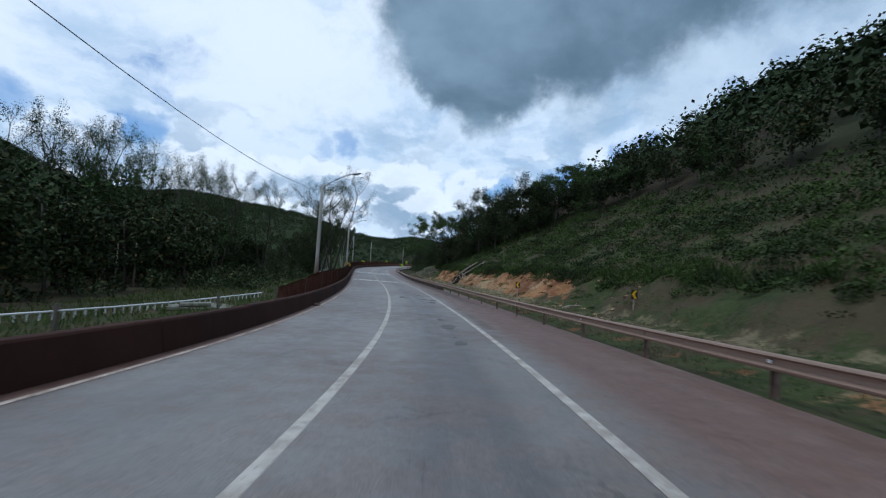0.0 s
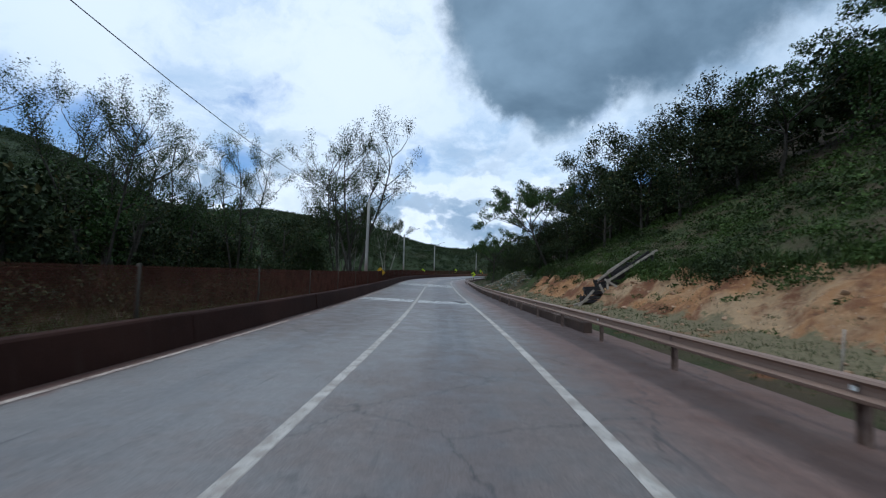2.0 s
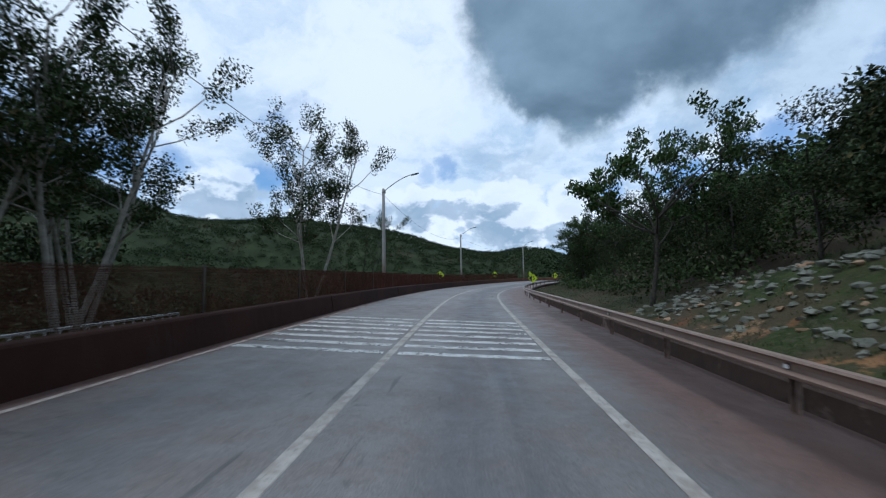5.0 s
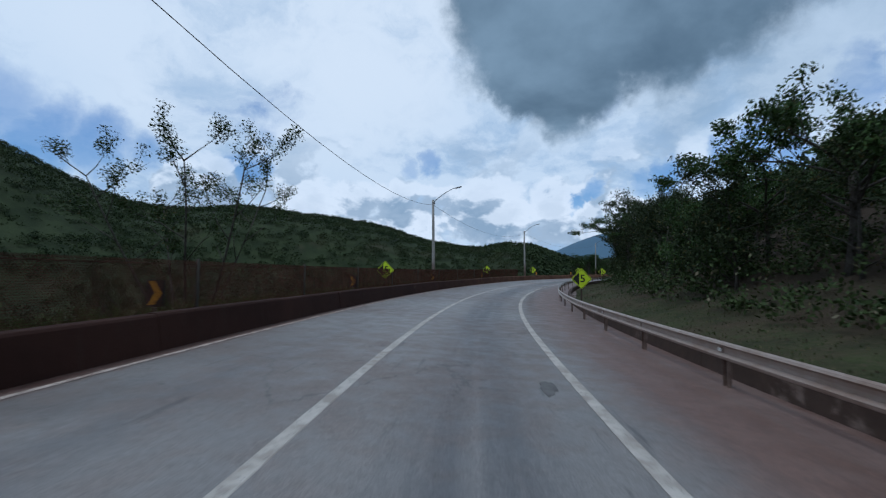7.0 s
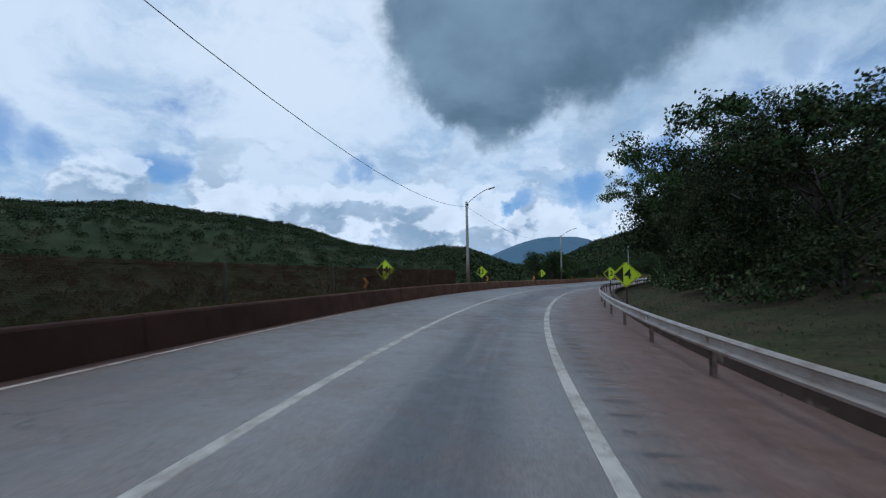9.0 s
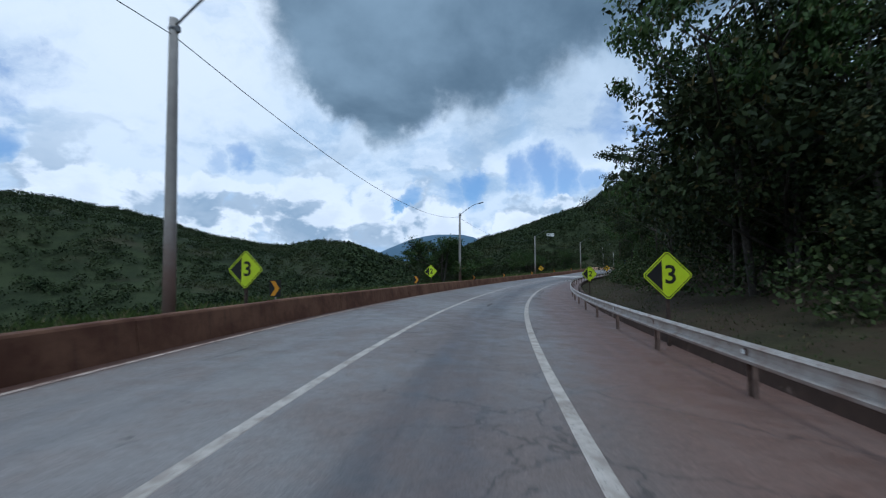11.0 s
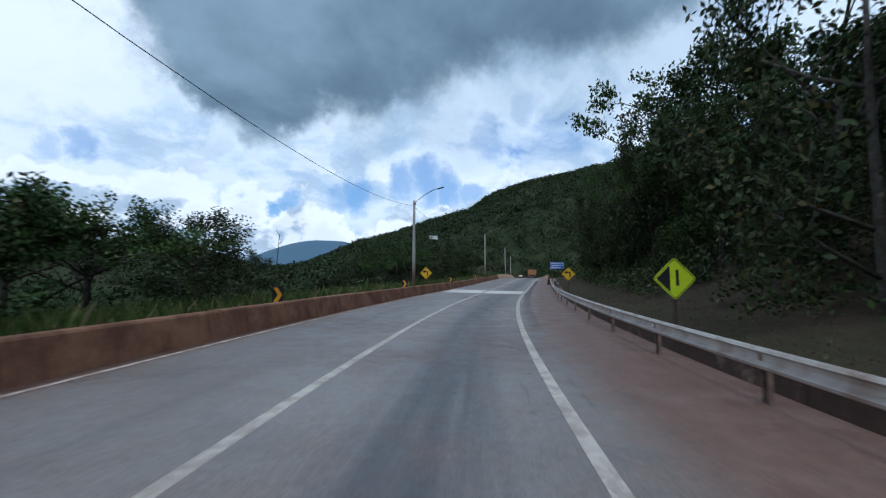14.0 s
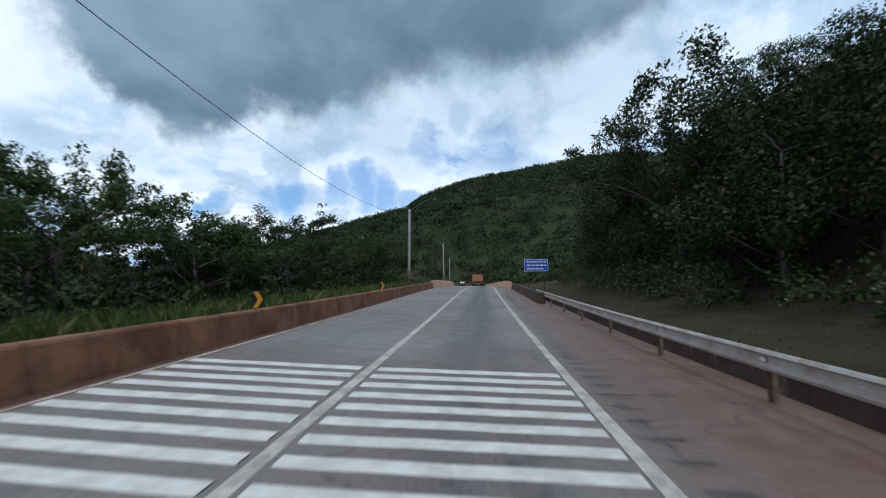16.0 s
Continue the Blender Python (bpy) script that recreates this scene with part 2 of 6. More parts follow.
def ground_height(x, y):
    """Height of the land at arrays of places; also the road coordinates."""
    x, y = np.ravel(np.asarray(x, float)), np.ravel(np.asarray(y, float))
    s, d = along(x, y)
    base = np.interp(s, S_, Z_) - fall(s, d)
    # right: a cut bank and grassy slope first, further on a wooded slope
    a = np.interp(d, [7.0, 8.3, 10.6, 12.9, 14, 26, 75, 130, 400], [-0.05, 0.1, 0.5, 2.3, 2.9, 9.0, 41, 62, 70])
    b = np.interp(d, [6.6, 7.6, 11, 14, 30, 80, 130, 400], [-0.05, 0.05, 0.7, 2.0, 8.5, 27, 40, 55])
    k = smooth(s, 88, 112)
    right = a * (1 - k) + b * k
    right = right * (1 + 0.55 * smooth(s, 228, 275) * smooth(d, 13, 20)) * (1 - 0.75 * smooth(s, 318, 360))
    # left: a level verge, then the valley
    a = np.interp(-d, [4.4, 4.9, 9, 24, 70, 200], [-0.05, 0.0, -0.3, -1.2, -4, -6])
    b = np.interp(-d, [4.4, 4.9, 7.5, 17, 32, 80, 200], [-0.05, 0.25, 0.1, -5, -11, -22, -26])
    k = smooth(s, 100, 130)
    left = a * (1 - k) + b * k
    left = np.where(s > 225, left * (1 - 0.55 * smooth(s, 225, 290)), left)
    left = left + 9.0 * np.exp(-(((s - 114) / 22) ** 2 + ((d + 56) / 17) ** 2))
    near = np.where(d > 0, right, left)
    near = near + rough_noise(x, y, 9.0) * 0.35 * smooth(np.abs(d), 9, 20) + rough_noise(x, y, 40.0, 3.0) * 1.5 * smooth(np.abs(d), 25, 70)
    # rubble mound
    near = near + 1.25 * np.exp(-(((s - 95) / 6.5) ** 2 + ((d - 11.0) / 1.9) ** 2)) * (d > 7.4)
    # ragged edge of the cut
    near = near + rough_noise(x, y, 2.6, 5.0) * 0.45 * smooth(d, 10.2, 11.2) * (1 - smooth(d, 14, 16)) * (1 - smooth(s, 90, 100))
    near = near + (rough_noise(x, y, 0.9, 2.0) * 0.26 + rough_noise(s * 2.2, d * 0.5, 1.6, 4.0) * 0.14) * smooth(d, 10.0, 11.0) * (1 - smooth(d, 13.0, 14.5)) * (1 - smooth(s, 86, 94)) * smooth(s, 15, 24)
    near = near + rough_noise(x, y, 1.3, 7.0) * 0.05 * smooth(d, 7.6, 8.4) * (1 - smooth(d, 16, 20))
    bed = (d > -4.35) & (d < 6.6 + 0.25 * smooth(s, 95, 120))
    near = np.where(bed, -0.3, near)
    # far hills
    dx, dy = x - MID[0], y - MID[1]
    r, az = np.hypot(dx, dy), np.degrees(np.arctan2(-dx, dy))
    el = np.interp(az, SKY_AZ, SKY_EL)
    reach = np.interp(az, [-180, -90, -40, -14, -8, 2, 35, 70, 180], [400, 550, 560, 540, 480, 430, 450, 500, 400])
    top = reach * np.tan(np.radians(el)) - 4.5
    hill = -16 + (top + 16) * smooth(r, 0.22 * reach, reach) + rough_noise(x, y, 130.0, 1.0) * 5 * smooth(r, 150, 400)
    hill = hill * (1 - 0.6 * smooth(r, 1.15 * reach, 2.2 * reach))
    # a nearer wooded hill on the left
    hill = np.maximum(hill, -10 + 51 * np.exp(-(((x + 225) / 85) ** 2 + ((y - 262) / 100) ** 2)))
    # range far away; its blue is haze painted in by the land material
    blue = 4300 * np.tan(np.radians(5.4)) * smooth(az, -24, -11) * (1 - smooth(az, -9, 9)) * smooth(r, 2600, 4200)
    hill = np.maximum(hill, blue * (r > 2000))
    k = smooth(r, 170, 330)
    far_side = np.maximum(near + base, hill)
    z = np.where(np.abs(d) < 12, near + base, (near + base) * (1 - k) + np.where(d > 0, far_side, hill) * k)
    w = np.where(s < 300, np.abs(d) < 60, 1 - smooth(np.abs(d), 14, 90))
    z = z + (near + base - z) * w
    return z, s, d


def heights(x, y):
    return ground_height(x, y)[0]


# ---------- mesh helpers ----------


def mesh_of(name, v, f, mat=None, smooth_faces=False, uv=None):
    me = bpy.data.meshes.new(name)
    me.from_pydata(np.asarray(v, float).tolist(), [], f if isinstance(f, list) else np.asarray(f).tolist())
    if mat is not None:
        me.materials.append(mat)
    if smooth_faces:
        me.polygons.foreach_set("use_smooth", [True] * len(me.polygons))
    if uv is not None:
        layer = me.uv_layers.new(name="UVMap")
        loops = np.empty(len(me.loops), int)
        me.loops.foreach_get("vertex_index", loops)
        layer.data.foreach_set("uv", np.asarray(uv, float)[loops].ravel())
    me.update()
    return me


def part(name, me, parent, label="", m=None):
    """Links a mesh (or a bmesh) as one object under a thing."""
    ob = new(name, me)
    ob.parent = parent
    if m is not None:
        ob.matrix_basis = m
    return tagged(ob, label=label)


def thing(name, label, category, m=None, group="", kind="", me=None):
    ob = new(name, me)
    if m is not None:
        ob.matrix_basis = m
    return tagged(ob, label, category, group, kind)


def bm_mesh(name, bm, mat, smooth_faces=False):
    me = bpy.data.meshes.new(name)
    bmesh.ops.recalc_face_normals(bm, faces=bm.faces)
    bm.to_mesh(me)
    bm.free()
    me.materials.append(mat)
    if smooth_faces:
        me.polygons.foreach_set("use_smooth", [True] * len(me.polygons))
    return me


def box(bm, sx, sy, sz, m=None, bevel=0.0):
    r = bmesh.ops.create_cube(bm, size=1.0)
    v = r["verts"]
    bmesh.ops.scale(bm, vec=(sx, sy, sz), verts=v)
    if bevel:
        e = list({e for x in v for e in x.link_edges})
        v = list({x for f in bmesh.ops.bevel(bm, geom=e, offset=bevel, segments=1, affect="EDGES")["faces"] for x in f.verts} | {x for x in v if x.is_valid})
    if m is not None:
        bmesh.ops.transform(bm, matrix=m, verts=v)
    return v


def tube(pts, radii, n=6):
    """Vertices and faces of a round tapered tube along points."""
    pts = np.asarray(pts, float)
    t = np.gradient(pts, axis=0)
    t /= np.linalg.norm(t, axis=1, keepdims=True) + 1e-9
    up = np.where(np.abs(t[:, 2:3]) > 0.9, [[1.0, 0, 0]], [[0, 0, 1.0]])
    u = np.cross(t, up)
    u /= np.linalg.norm(u, axis=1, keepdims=True) + 1e-9
    w = np.cross(t, u)
    a = np.linspace(0, 2 * math.pi, n, endpoint=False)
    ring = np.cos(a)[None, :, None] * u[:, None] + np.sin(a)[None, :, None] * w[:, None]
    v = (pts[:, None] + ring * np.asarray(radii, float)[:, None, None]).reshape(-1, 3)
    f = []
    for i in range(len(pts) - 1):
        for j in range(n):
            k = (j + 1) % n
            f.append((i * n + j, i * n + k, (i + 1) * n + k, (i + 1) * n + j))
    f.append(tuple(range(n))[::-1])
    f.append(tuple((len(pts) - 1) * n + j for j in range(n)))
    return v, f


def joined(pieces):
    v, f, o = [], [], 0
    for a, b in pieces:
        v.append(np.asarray(a, float))
        f += [tuple(i + o for i in q) for q in b]
        o += len(a)
    return np.concatenate(v), f


def sweep(name, s0, s1, step, profile, mat, closed=False, smooth_faces=False, drift=None):
    """A profile of (d, z) drawn along the road; its map holds d and s. drift(s) shifts it sideways."""
    s = np.arange(s0, s1 + step * 0.5, step)
    n = len(profile)
    off = drift(s) if drift is not None else 0 * s
    v = np.stack([road(s, d + off, z) for d, z in profile], 1).reshape(-1, 3)
    uv = np.stack([np.stack([0 * s + d, s], -1) for d, z in profile], 1).reshape(-1, 2)
    f = []
    m = n if closed else n - 1
    for i in range(len(s) - 1):
        for j in range(m):
            k = (j + 1) % n
            f.append((i * n + j, i * n + k, (i + 1) * n + k, (i + 1) * n + j))
    if closed:
        f.append(tuple(range(n))[::-1])
        f.append(tuple((len(s) - 1) * n + j for j in range(n)))
    return mesh_of(name, v, f, mat, smooth_faces, uv)

# ---------- materials ----------


def place(g):
    return g.n("ShaderNodeTexCoord").outputs["Object"]


def here(g):
    return g.n("ShaderNodeNewGeometry").outputs["Position"]


def chance(g):
    return g.n("ShaderNodeObjectInfo").outputs["Random"]


def island(g):
    return g.n("ShaderNodeNewGeometry").outputs["Random Per Island"]


def road_uv(g):
    x = g.n("ShaderNodeSeparateXYZ")
    g.link(g.n("ShaderNodeUVMap").outputs[0], x.inputs[0])
    return x.outputs[0], x.outputs[1]


def band(g, v, a, b, c, d):
    return g.math("MULTIPLY", g.ramp(v, a, b), g.ramp(v, c, d, 1.0, 0.0))


def asphalt(g, b):
    d, s = road_uv(g)
    p = here(g)
    streak = g.n("ShaderNodeCombineXYZ")
    g.link(g.math("MULTIPLY", d, 2.2), streak.inputs[0])
    g.link(g.math("MULTIPLY", s, 0.07), streak.inputs[1])
    lines = g.noise(streak.outputs[0], 1.0, 5, 0.6)
    big = g.noise(p, 0.16, 4, 0.55)
    mid = g.noise(p, 1.7, 6, 0.65)
    grain = g.noise(p, 55.0, 3, 0.7)
    col = g.mix(mid, (0.165, 0.150, 0.140), (0.295, 0.268, 0.250))
    col = g.mix(g.ramp(big, 0.35, 0.7), col, (0.155, 0.136, 0.124))
    # oil-darkened middle of the lane and polished wheel tracks
    oil = g.math("MULTIPLY", band(g, d, 0.75, 1.6, 2.2, 2.95), g.ramp(lines, 0.2, 0.6))
    col = g.mix(g.math("MULTIPLY", oil, g.ramp(s, 60.0, 190.0, 0.55, 0.85)), col, (0.072, 0.073, 0.080))
    oil2 = g.math("MULTIPLY", band(g, d, -3.4, -2.3, -1.6, -0.6), g.ramp(lines, 0.3, 0.7))
    col = g.mix(g.math("MULTIPLY", oil2, 0.42), col, (0.09, 0.09, 0.095))
    # red dust drifting in from both edges
    edge = g.math("ADD", g.ramp(g.math("ADD", d, g.math("MULTIPLY", mid, 0.9)), 3.9, 5.3), g.ramp(g.math("SUBTRACT", d, g.math("MULTIPLY", mid, 0.5)), -3.68, -4.0), clamp=True)
    dust = g.mix(g.noise(p, 3.0, 6, 0.7), (0.115, 0.062, 0.046), (0.22, 0.130, 0.102))
    dust = g.mix(g.ramp(g.noise(streak.outputs[0], 1.6, 6, 0.65), 0.45, 0.7, 0.0, 0.42), dust, (0.085, 0.052, 0.044))
    col = g.mix(g.math("MULTIPLY", edge, g.ramp(lines, 0.1, 0.5, 0.62, 0.97)), col, dust)
    film = g.math("MULTIPLY", g.ramp(g.math("ADD", g.math("MULTIPLY", mid, 0.5), g.math("MULTIPLY", big, 0.5)), 0.42, 0.62), 0.45)
    col = g.mix(film, col, (0.2, 0.14, 0.115))
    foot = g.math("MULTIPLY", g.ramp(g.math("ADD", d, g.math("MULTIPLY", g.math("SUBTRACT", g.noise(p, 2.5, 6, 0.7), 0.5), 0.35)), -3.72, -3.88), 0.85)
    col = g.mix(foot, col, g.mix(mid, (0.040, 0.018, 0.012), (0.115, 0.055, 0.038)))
    # dark damp band in front of the rail, and tyre smears
    damp = g.math("MULTIPLY", band(g, g.math("ADD", d, g.math("MULTIPLY", lines, 0.6)), 5.35, 5.65, 6.3, 6.8), band(g, s, 24.0, 44.0, 96.0, 125.0))
    col = g.mix(g.math("MULTIPLY", damp, 0.62), col, (0.040, 0.026, 0.022))
    smear = g.n("ShaderNodeCombineXYZ")
    g.link(g.math("MULTIPLY", d, 5.0), smear.inputs[0])
    g.link(g.math("MULTIPLY", s, 0.35), smear.inputs[1])
    tyre = g.math("MULTIPLY", g.ramp(g.noise(smear.outputs[0], 1.0, 5, 0.6), 0.60, 0.70), g.ramp(g.noise(p, 0.22, 3, 0.5), 0.45, 0.6))
    tyre = g.math("MULTIPLY", tyre, band(g, d, -3.4, -2.6, 4.6, 5.2))
    col = g.mix(g.math("MULTIPLY", tyre, 0.6), col, (0.065, 0.06, 0.06))
    spots = g.math("MULTIPLY", g.ramp(g.noise(p, 3.2, 4, 0.6), 0.66, 0.71), g.ramp(g.noise(p, 0.35, 3, 0.5), 0.5, 0.6))
    col = g.mix(g.math("MULTIPLY", spots, 0.7), col, (0.06, 0.055, 0.052))
    # cracks
    vor = g.n("ShaderNodeTexVoronoi")
    vor.feature = "DISTANCE_TO_EDGE"
    g.link(g.vec("ADD", p, g.vec("SCALE", g.noise(p, 2.0, 3, 0.6, color=True), scale=0.7)), vor.inputs["Vector"])
    vor.inputs["Scale"].default_value = 0.42
    crack = g.math("MULTIPLY", g.ramp(vor.outputs["Distance"], 0.012, 0.004), g.ramp(big, 0.52, 0.6))
    col = g.mix(g.math("MULTIPLY", crack, 0.6), col, (0.05, 0.045, 0.042))
    speck = g.math("MULTIPLY", g.ramp(grain, 0.32, 0.72, 0.68, 1.28), g.ramp(g.noise(p, 11.0, 6, 0.75), 0.3, 0.7, 0.86, 1.14))
    col = g.mix(1.0, col, g.n_rgb(speck), "MULTIPLY")
    g.link(g.ramp(mid, 0.3, 0.7, 0.44, 0.66), b.inputs["Roughness"])
    return col, grain, 0.006


def n_rgb(self, v):
    c = self.n("ShaderNodeCombineColor")
    for i in range(3):
        self.link(v, c.inputs[i])
    return c.outputs[0]


Graph.n_rgb = n_rgb


def paint(g, b):
    p = here(g)
    wear = g.ramp(g.noise(p, 2.5, 8, 0.72), 0.36, 0.62)
    chips = g.ramp(g.noise(p, 22.0, 5, 0.7), 0.34, 0.42)
    col = g.mix(wear, (0.31, 0.265, 0.225), (0.52, 0.47, 0.415))
    return g.mix(chips, (0.16, 0.15, 0.145), col), g.noise(p, 60, 2), 0.003


def bar_paint(g, b):
    p = here(g)
    col = g.mix(g.ramp(g.noise(p, 3.0, 8, 0.7), 0.35, 0.65), (0.42, 0.40, 0.37), (0.70, 0.69, 0.66))
    chips = g.ramp(g.math("ADD", g.noise(p, 9.0, 7, 0.75), g.math("MULTIPLY", g.math("SUBTRACT", g.noise(p, 1.4, 5, 0.6), 0.5), 0.6)), 0.42, 0.455)
    return g.mix(chips, (0.14, 0.135, 0.13), col), g.noise(p, 60, 2), 0.003


def dusty_concrete(light):
    def build(g, b):
        p = here(g)
        n1, n2 = g.noise(p, 0.35, 5, 0.6), g.noise(p, 4.0, 7, 0.68)
        # red dust, deepened to near black: the early stretch's shaded face is in the colour
        col = g.mix(n2, (0.018, 0.0070, 0.0048), (0.046, 0.0185, 0.0125))
        col = g.mix(g.ramp(n1, 0.35, 0.75), col, (0.052, 0.0215, 0.0145))
        if light:
            y = g.n("ShaderNodeSeparateXYZ")
            g.link(p, y.inputs[0])
            tan = g.mix(g.ramp(g.noise(p, 0.9, 7, 0.7), 0.35, 0.65), (0.135, 0.062, 0.038), (0.275, 0.145, 0.086))
            col = g.mix(g.ramp(y.outputs[1], 140.0, 215.0, 0.0, 0.85), col, tan)
        # pale chipped concrete
        col = g.mix(g.ramp(g.noise(p, 1.6, 8, 0.75), 0.66, 0.72), col, (0.33, 0.235, 0.17))
        streaks = g.n("ShaderNodeMapping")
        g.link(p, streaks.inputs[0])
        streaks.inputs["Scale"].default_value = (3.0, 3.0, 0.25)
        col = g.mix(g.ramp(g.noise(streaks.outputs[0], 1.5, 5, 0.6), 0.52, 0.72, 0.0, 0.5), col, (0.05, 0.028, 0.02))
        return col, g.noise(p, 14.0, 6, 0.7), 0.02
    return build


def dirty_kerb(g, b):
    p = here(g)
    col = g.mix(g.noise(p, 3.0, 7, 0.7), (0.028, 0.02, 0.016), (0.11, 0.072, 0.056))
    col = g.mix(g.ramp(g.noise(p, 1.0, 7, 0.7), 0.56, 0.66), col, (0.2, 0.15, 0.125))
    return col, g.noise(p, 12.0, 6, 0.7), 0.02


def galvanised(g, b):
    p = here(g)
    y = g.n("ShaderNodeSeparateXYZ")
    g.link(p, y.inputs[0])
    clean = g.ramp(y.outputs[1], 70.0, 190.0)
    base = g.mix(clean, (0.30, 0.20, 0.15), (0.50, 0.465, 0.43))
    col = g.mix(g.ramp(g.noise(p, 2.2, 7, 0.68), 0.35, 0.8), base, (0.27, 0.185, 0.14))
    col = g.mix(g.ramp(g.noise(p, 9.0, 6, 0.7), 0.60, 0.75), col, (0.14, 0.075, 0.05))
    g.link(g.ramp(clean, 0.0, 1.0, 0.15, 0.45), b.inputs["Metallic"])
    return col, g.noise(p, 30.0, 4), 0.002


def plain(a, c, scale=6.0, bump=0.004, bump_scale=20.0):
    def build(g, b):
        p = place(g)
        return g.mix(g.ramp(g.noise(p, scale, 6, 0.65), 0.3, 0.7), a, c), g.noise(p, bump_scale, 4, 0.6), bump
    return build


def pole_concrete(g, b):
    p = place(g)
    x = g.n("ShaderNodeSeparateXYZ")
    g.link(p, x.inputs[0])
    col = g.mix(g.noise(p, 5.0, 6, 0.65), (0.24, 0.225, 0.205), (0.40, 0.375, 0.345))
    h = g.math("ADD", x.outputs[2], g.math("MULTIPLY", g.noise(p, 2.0, 5, 0.6), 2.2))
    col = g.mix(g.ramp(h, 4.4, 2.2, 0.0, 0.75), col, (0.23, 0.115, 0.08))
    return col, g.noise(p, 25.0, 4), 0.006


def leaf(a, c, dry=(0.10, 0.085, 0.03), dry_at=0.93):
    def build(g, b):
        r = island(g)
        col = g.mix(r, a, c)
        col = g.mix(g.ramp(chance(g), 0.0, 1.0, 0.0, 0.35), col, tuple(0.6 * v for v in a))
        col = g.mix(g.ramp(r, dry_at, dry_at + 0.02), col, dry)
        b.inputs["Specular IOR Level"].default_value = 0.12
        return (col,)
    return build


def land(g, b):
    p = here(g)
    at = g.n("ShaderNodeAttribute")
    at.attribute_name = "earth"
    earth = at.outputs["Fac"]
    at2 = g.n("ShaderNodeAttribute")
    at2.attribute_name = "lawn"
    lawn = at2.outputs["Fac"]
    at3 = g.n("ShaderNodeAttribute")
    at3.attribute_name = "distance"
    n1, n2, n3 = g.noise(p, 0.07, 5, 0.6), g.noise(p, 0.9, 7, 0.68), g.noise(p, 6.0, 6, 0.7)
    woods = g.mix(n2, (0.022, 0.017, 0.012), (0.072, 0.052, 0.036))
    grass = g.mix(g.ramp(n2, 0.3, 0.7), (0.021, 0.032, 0.010), (0.058, 0.076, 0.024))
    grass = g.mix(g.ramp(n3, 0.46, 0.7), grass, (0.085, 0.078, 0.044))
    grass = g.mix(g.ramp(g.noise(p, 0.3, 5, 0.65), 0.42, 0.62, 0.0, 0.8), grass, (0.085, 0.060, 0.038))
    col = g.mix(lawn, woods, grass)
    at4 = g.n("ShaderNodeAttribute")
    at4.attribute_name = "straw"
    dry = g.mix(n3, (0.085, 0.070, 0.038), (0.30, 0.245, 0.145))
    col = g.mix(g.ramp(g.math("ADD", at4.outputs["Fac"], g.math("MULTIPLY", g.math("SUBTRACT", g.noise(p, 1.1, 7, 0.7), 0.5), 2.4)), 0.35, 0.7, 0.0, 0.85), col, dry)
    soil = g.mix(n2, (0.19, 0.085, 0.036), (0.44, 0.23, 0.10))
    soil = g.mix(g.ramp(g.noise(p, 0.22, 5, 0.65), 0.45, 0.6, 0.0, 0.85), soil, (0.36, 0.255, 0.15))
    soil = g.mix(g.ramp(n3, 0.5, 0.72), soil, (0.48, 0.29, 0.15))
    soil = g.mix(g.ramp(g.noise(p, 0.35, 5, 0.7), 0.46, 0.62), soil, (0.16, 0.070, 0.036))
    soil = g.mix(g.ramp(g.noise(p, 2.4, 8, 0.75), 0.54, 0.66, 0.0, 0.8), soil, (0.13, 0.068, 0.040))
    soil = g.mix(g.ramp(g.noise(p, 7.5, 5, 0.7), 0.63, 0.70, 0.0, 0.8), soil, (0.52, 0.42, 0.32))
    col = g.mix(g.ramp(g.math("ADD", earth, g.math("MULTIPLY", g.math("SUBTRACT", g.noise(p, 0.7, 7, 0.7), 0.5), 2.2)), 0.4, 0.6), col, soil)
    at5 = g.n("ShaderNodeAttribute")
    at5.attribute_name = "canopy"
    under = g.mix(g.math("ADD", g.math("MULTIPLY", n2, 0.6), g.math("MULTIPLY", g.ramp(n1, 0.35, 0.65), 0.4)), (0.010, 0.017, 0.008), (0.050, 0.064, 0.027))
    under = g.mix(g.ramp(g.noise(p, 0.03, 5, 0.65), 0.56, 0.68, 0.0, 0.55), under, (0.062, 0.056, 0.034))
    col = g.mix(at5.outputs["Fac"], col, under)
    # aerial haze put into the base colour: remote land turns flat blue
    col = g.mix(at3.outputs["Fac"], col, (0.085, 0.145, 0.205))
    return col, g.math("ADD", n3, g.math("MULTIPLY", n2, 2.0)), 0.14


M_ASPHALT = material("asphalt", asphalt, 0.7, spec=0.5)
M_PAINT = material("worn white road paint", paint, 0.75)
def old_paint(g, b):
    p = here(g)
    col = g.mix(g.ramp(g.noise(p, 2.0, 8, 0.72), 0.36, 0.62), (0.30, 0.22, 0.18), (0.55, 0.45, 0.38))
    return g.mix(g.ramp(g.noise(p, 15.0, 5, 0.7), 0.36, 0.46), (0.15, 0.11, 0.095), col), g.noise(p, 60, 2), 0.003


M_OLDPAINT = material("dusty edge paint", old_paint, 0.8)
M_BARS = material("chipped white bars", bar_paint, 0.75)
M_BARRIER = material("concrete under red dust", dusty_concrete(True), 0.9, spec=0.2)
M_PARAPET = material("pale dusty concrete", plain((0.42, 0.25, 0.155), (0.62, 0.42, 0.29), 1.5), 0.9)
M_KERB = material("dirty kerb concrete", dirty_kerb, 0.85, spec=0.2)
M_RAIL = material("dusty galvanised steel", galvanised, 0.5)
M_RAILPOST = material("dusty steel post", plain((0.12, 0.078, 0.060), (0.24, 0.17, 0.135)), 0.75)
M_POLE = material("pole concrete", pole_concrete, 0.85)
M_ARM = material("grey steel tube", plain((0.12, 0.125, 0.13), (0.2, 0.2, 0.2)), 0.5, 0.6)
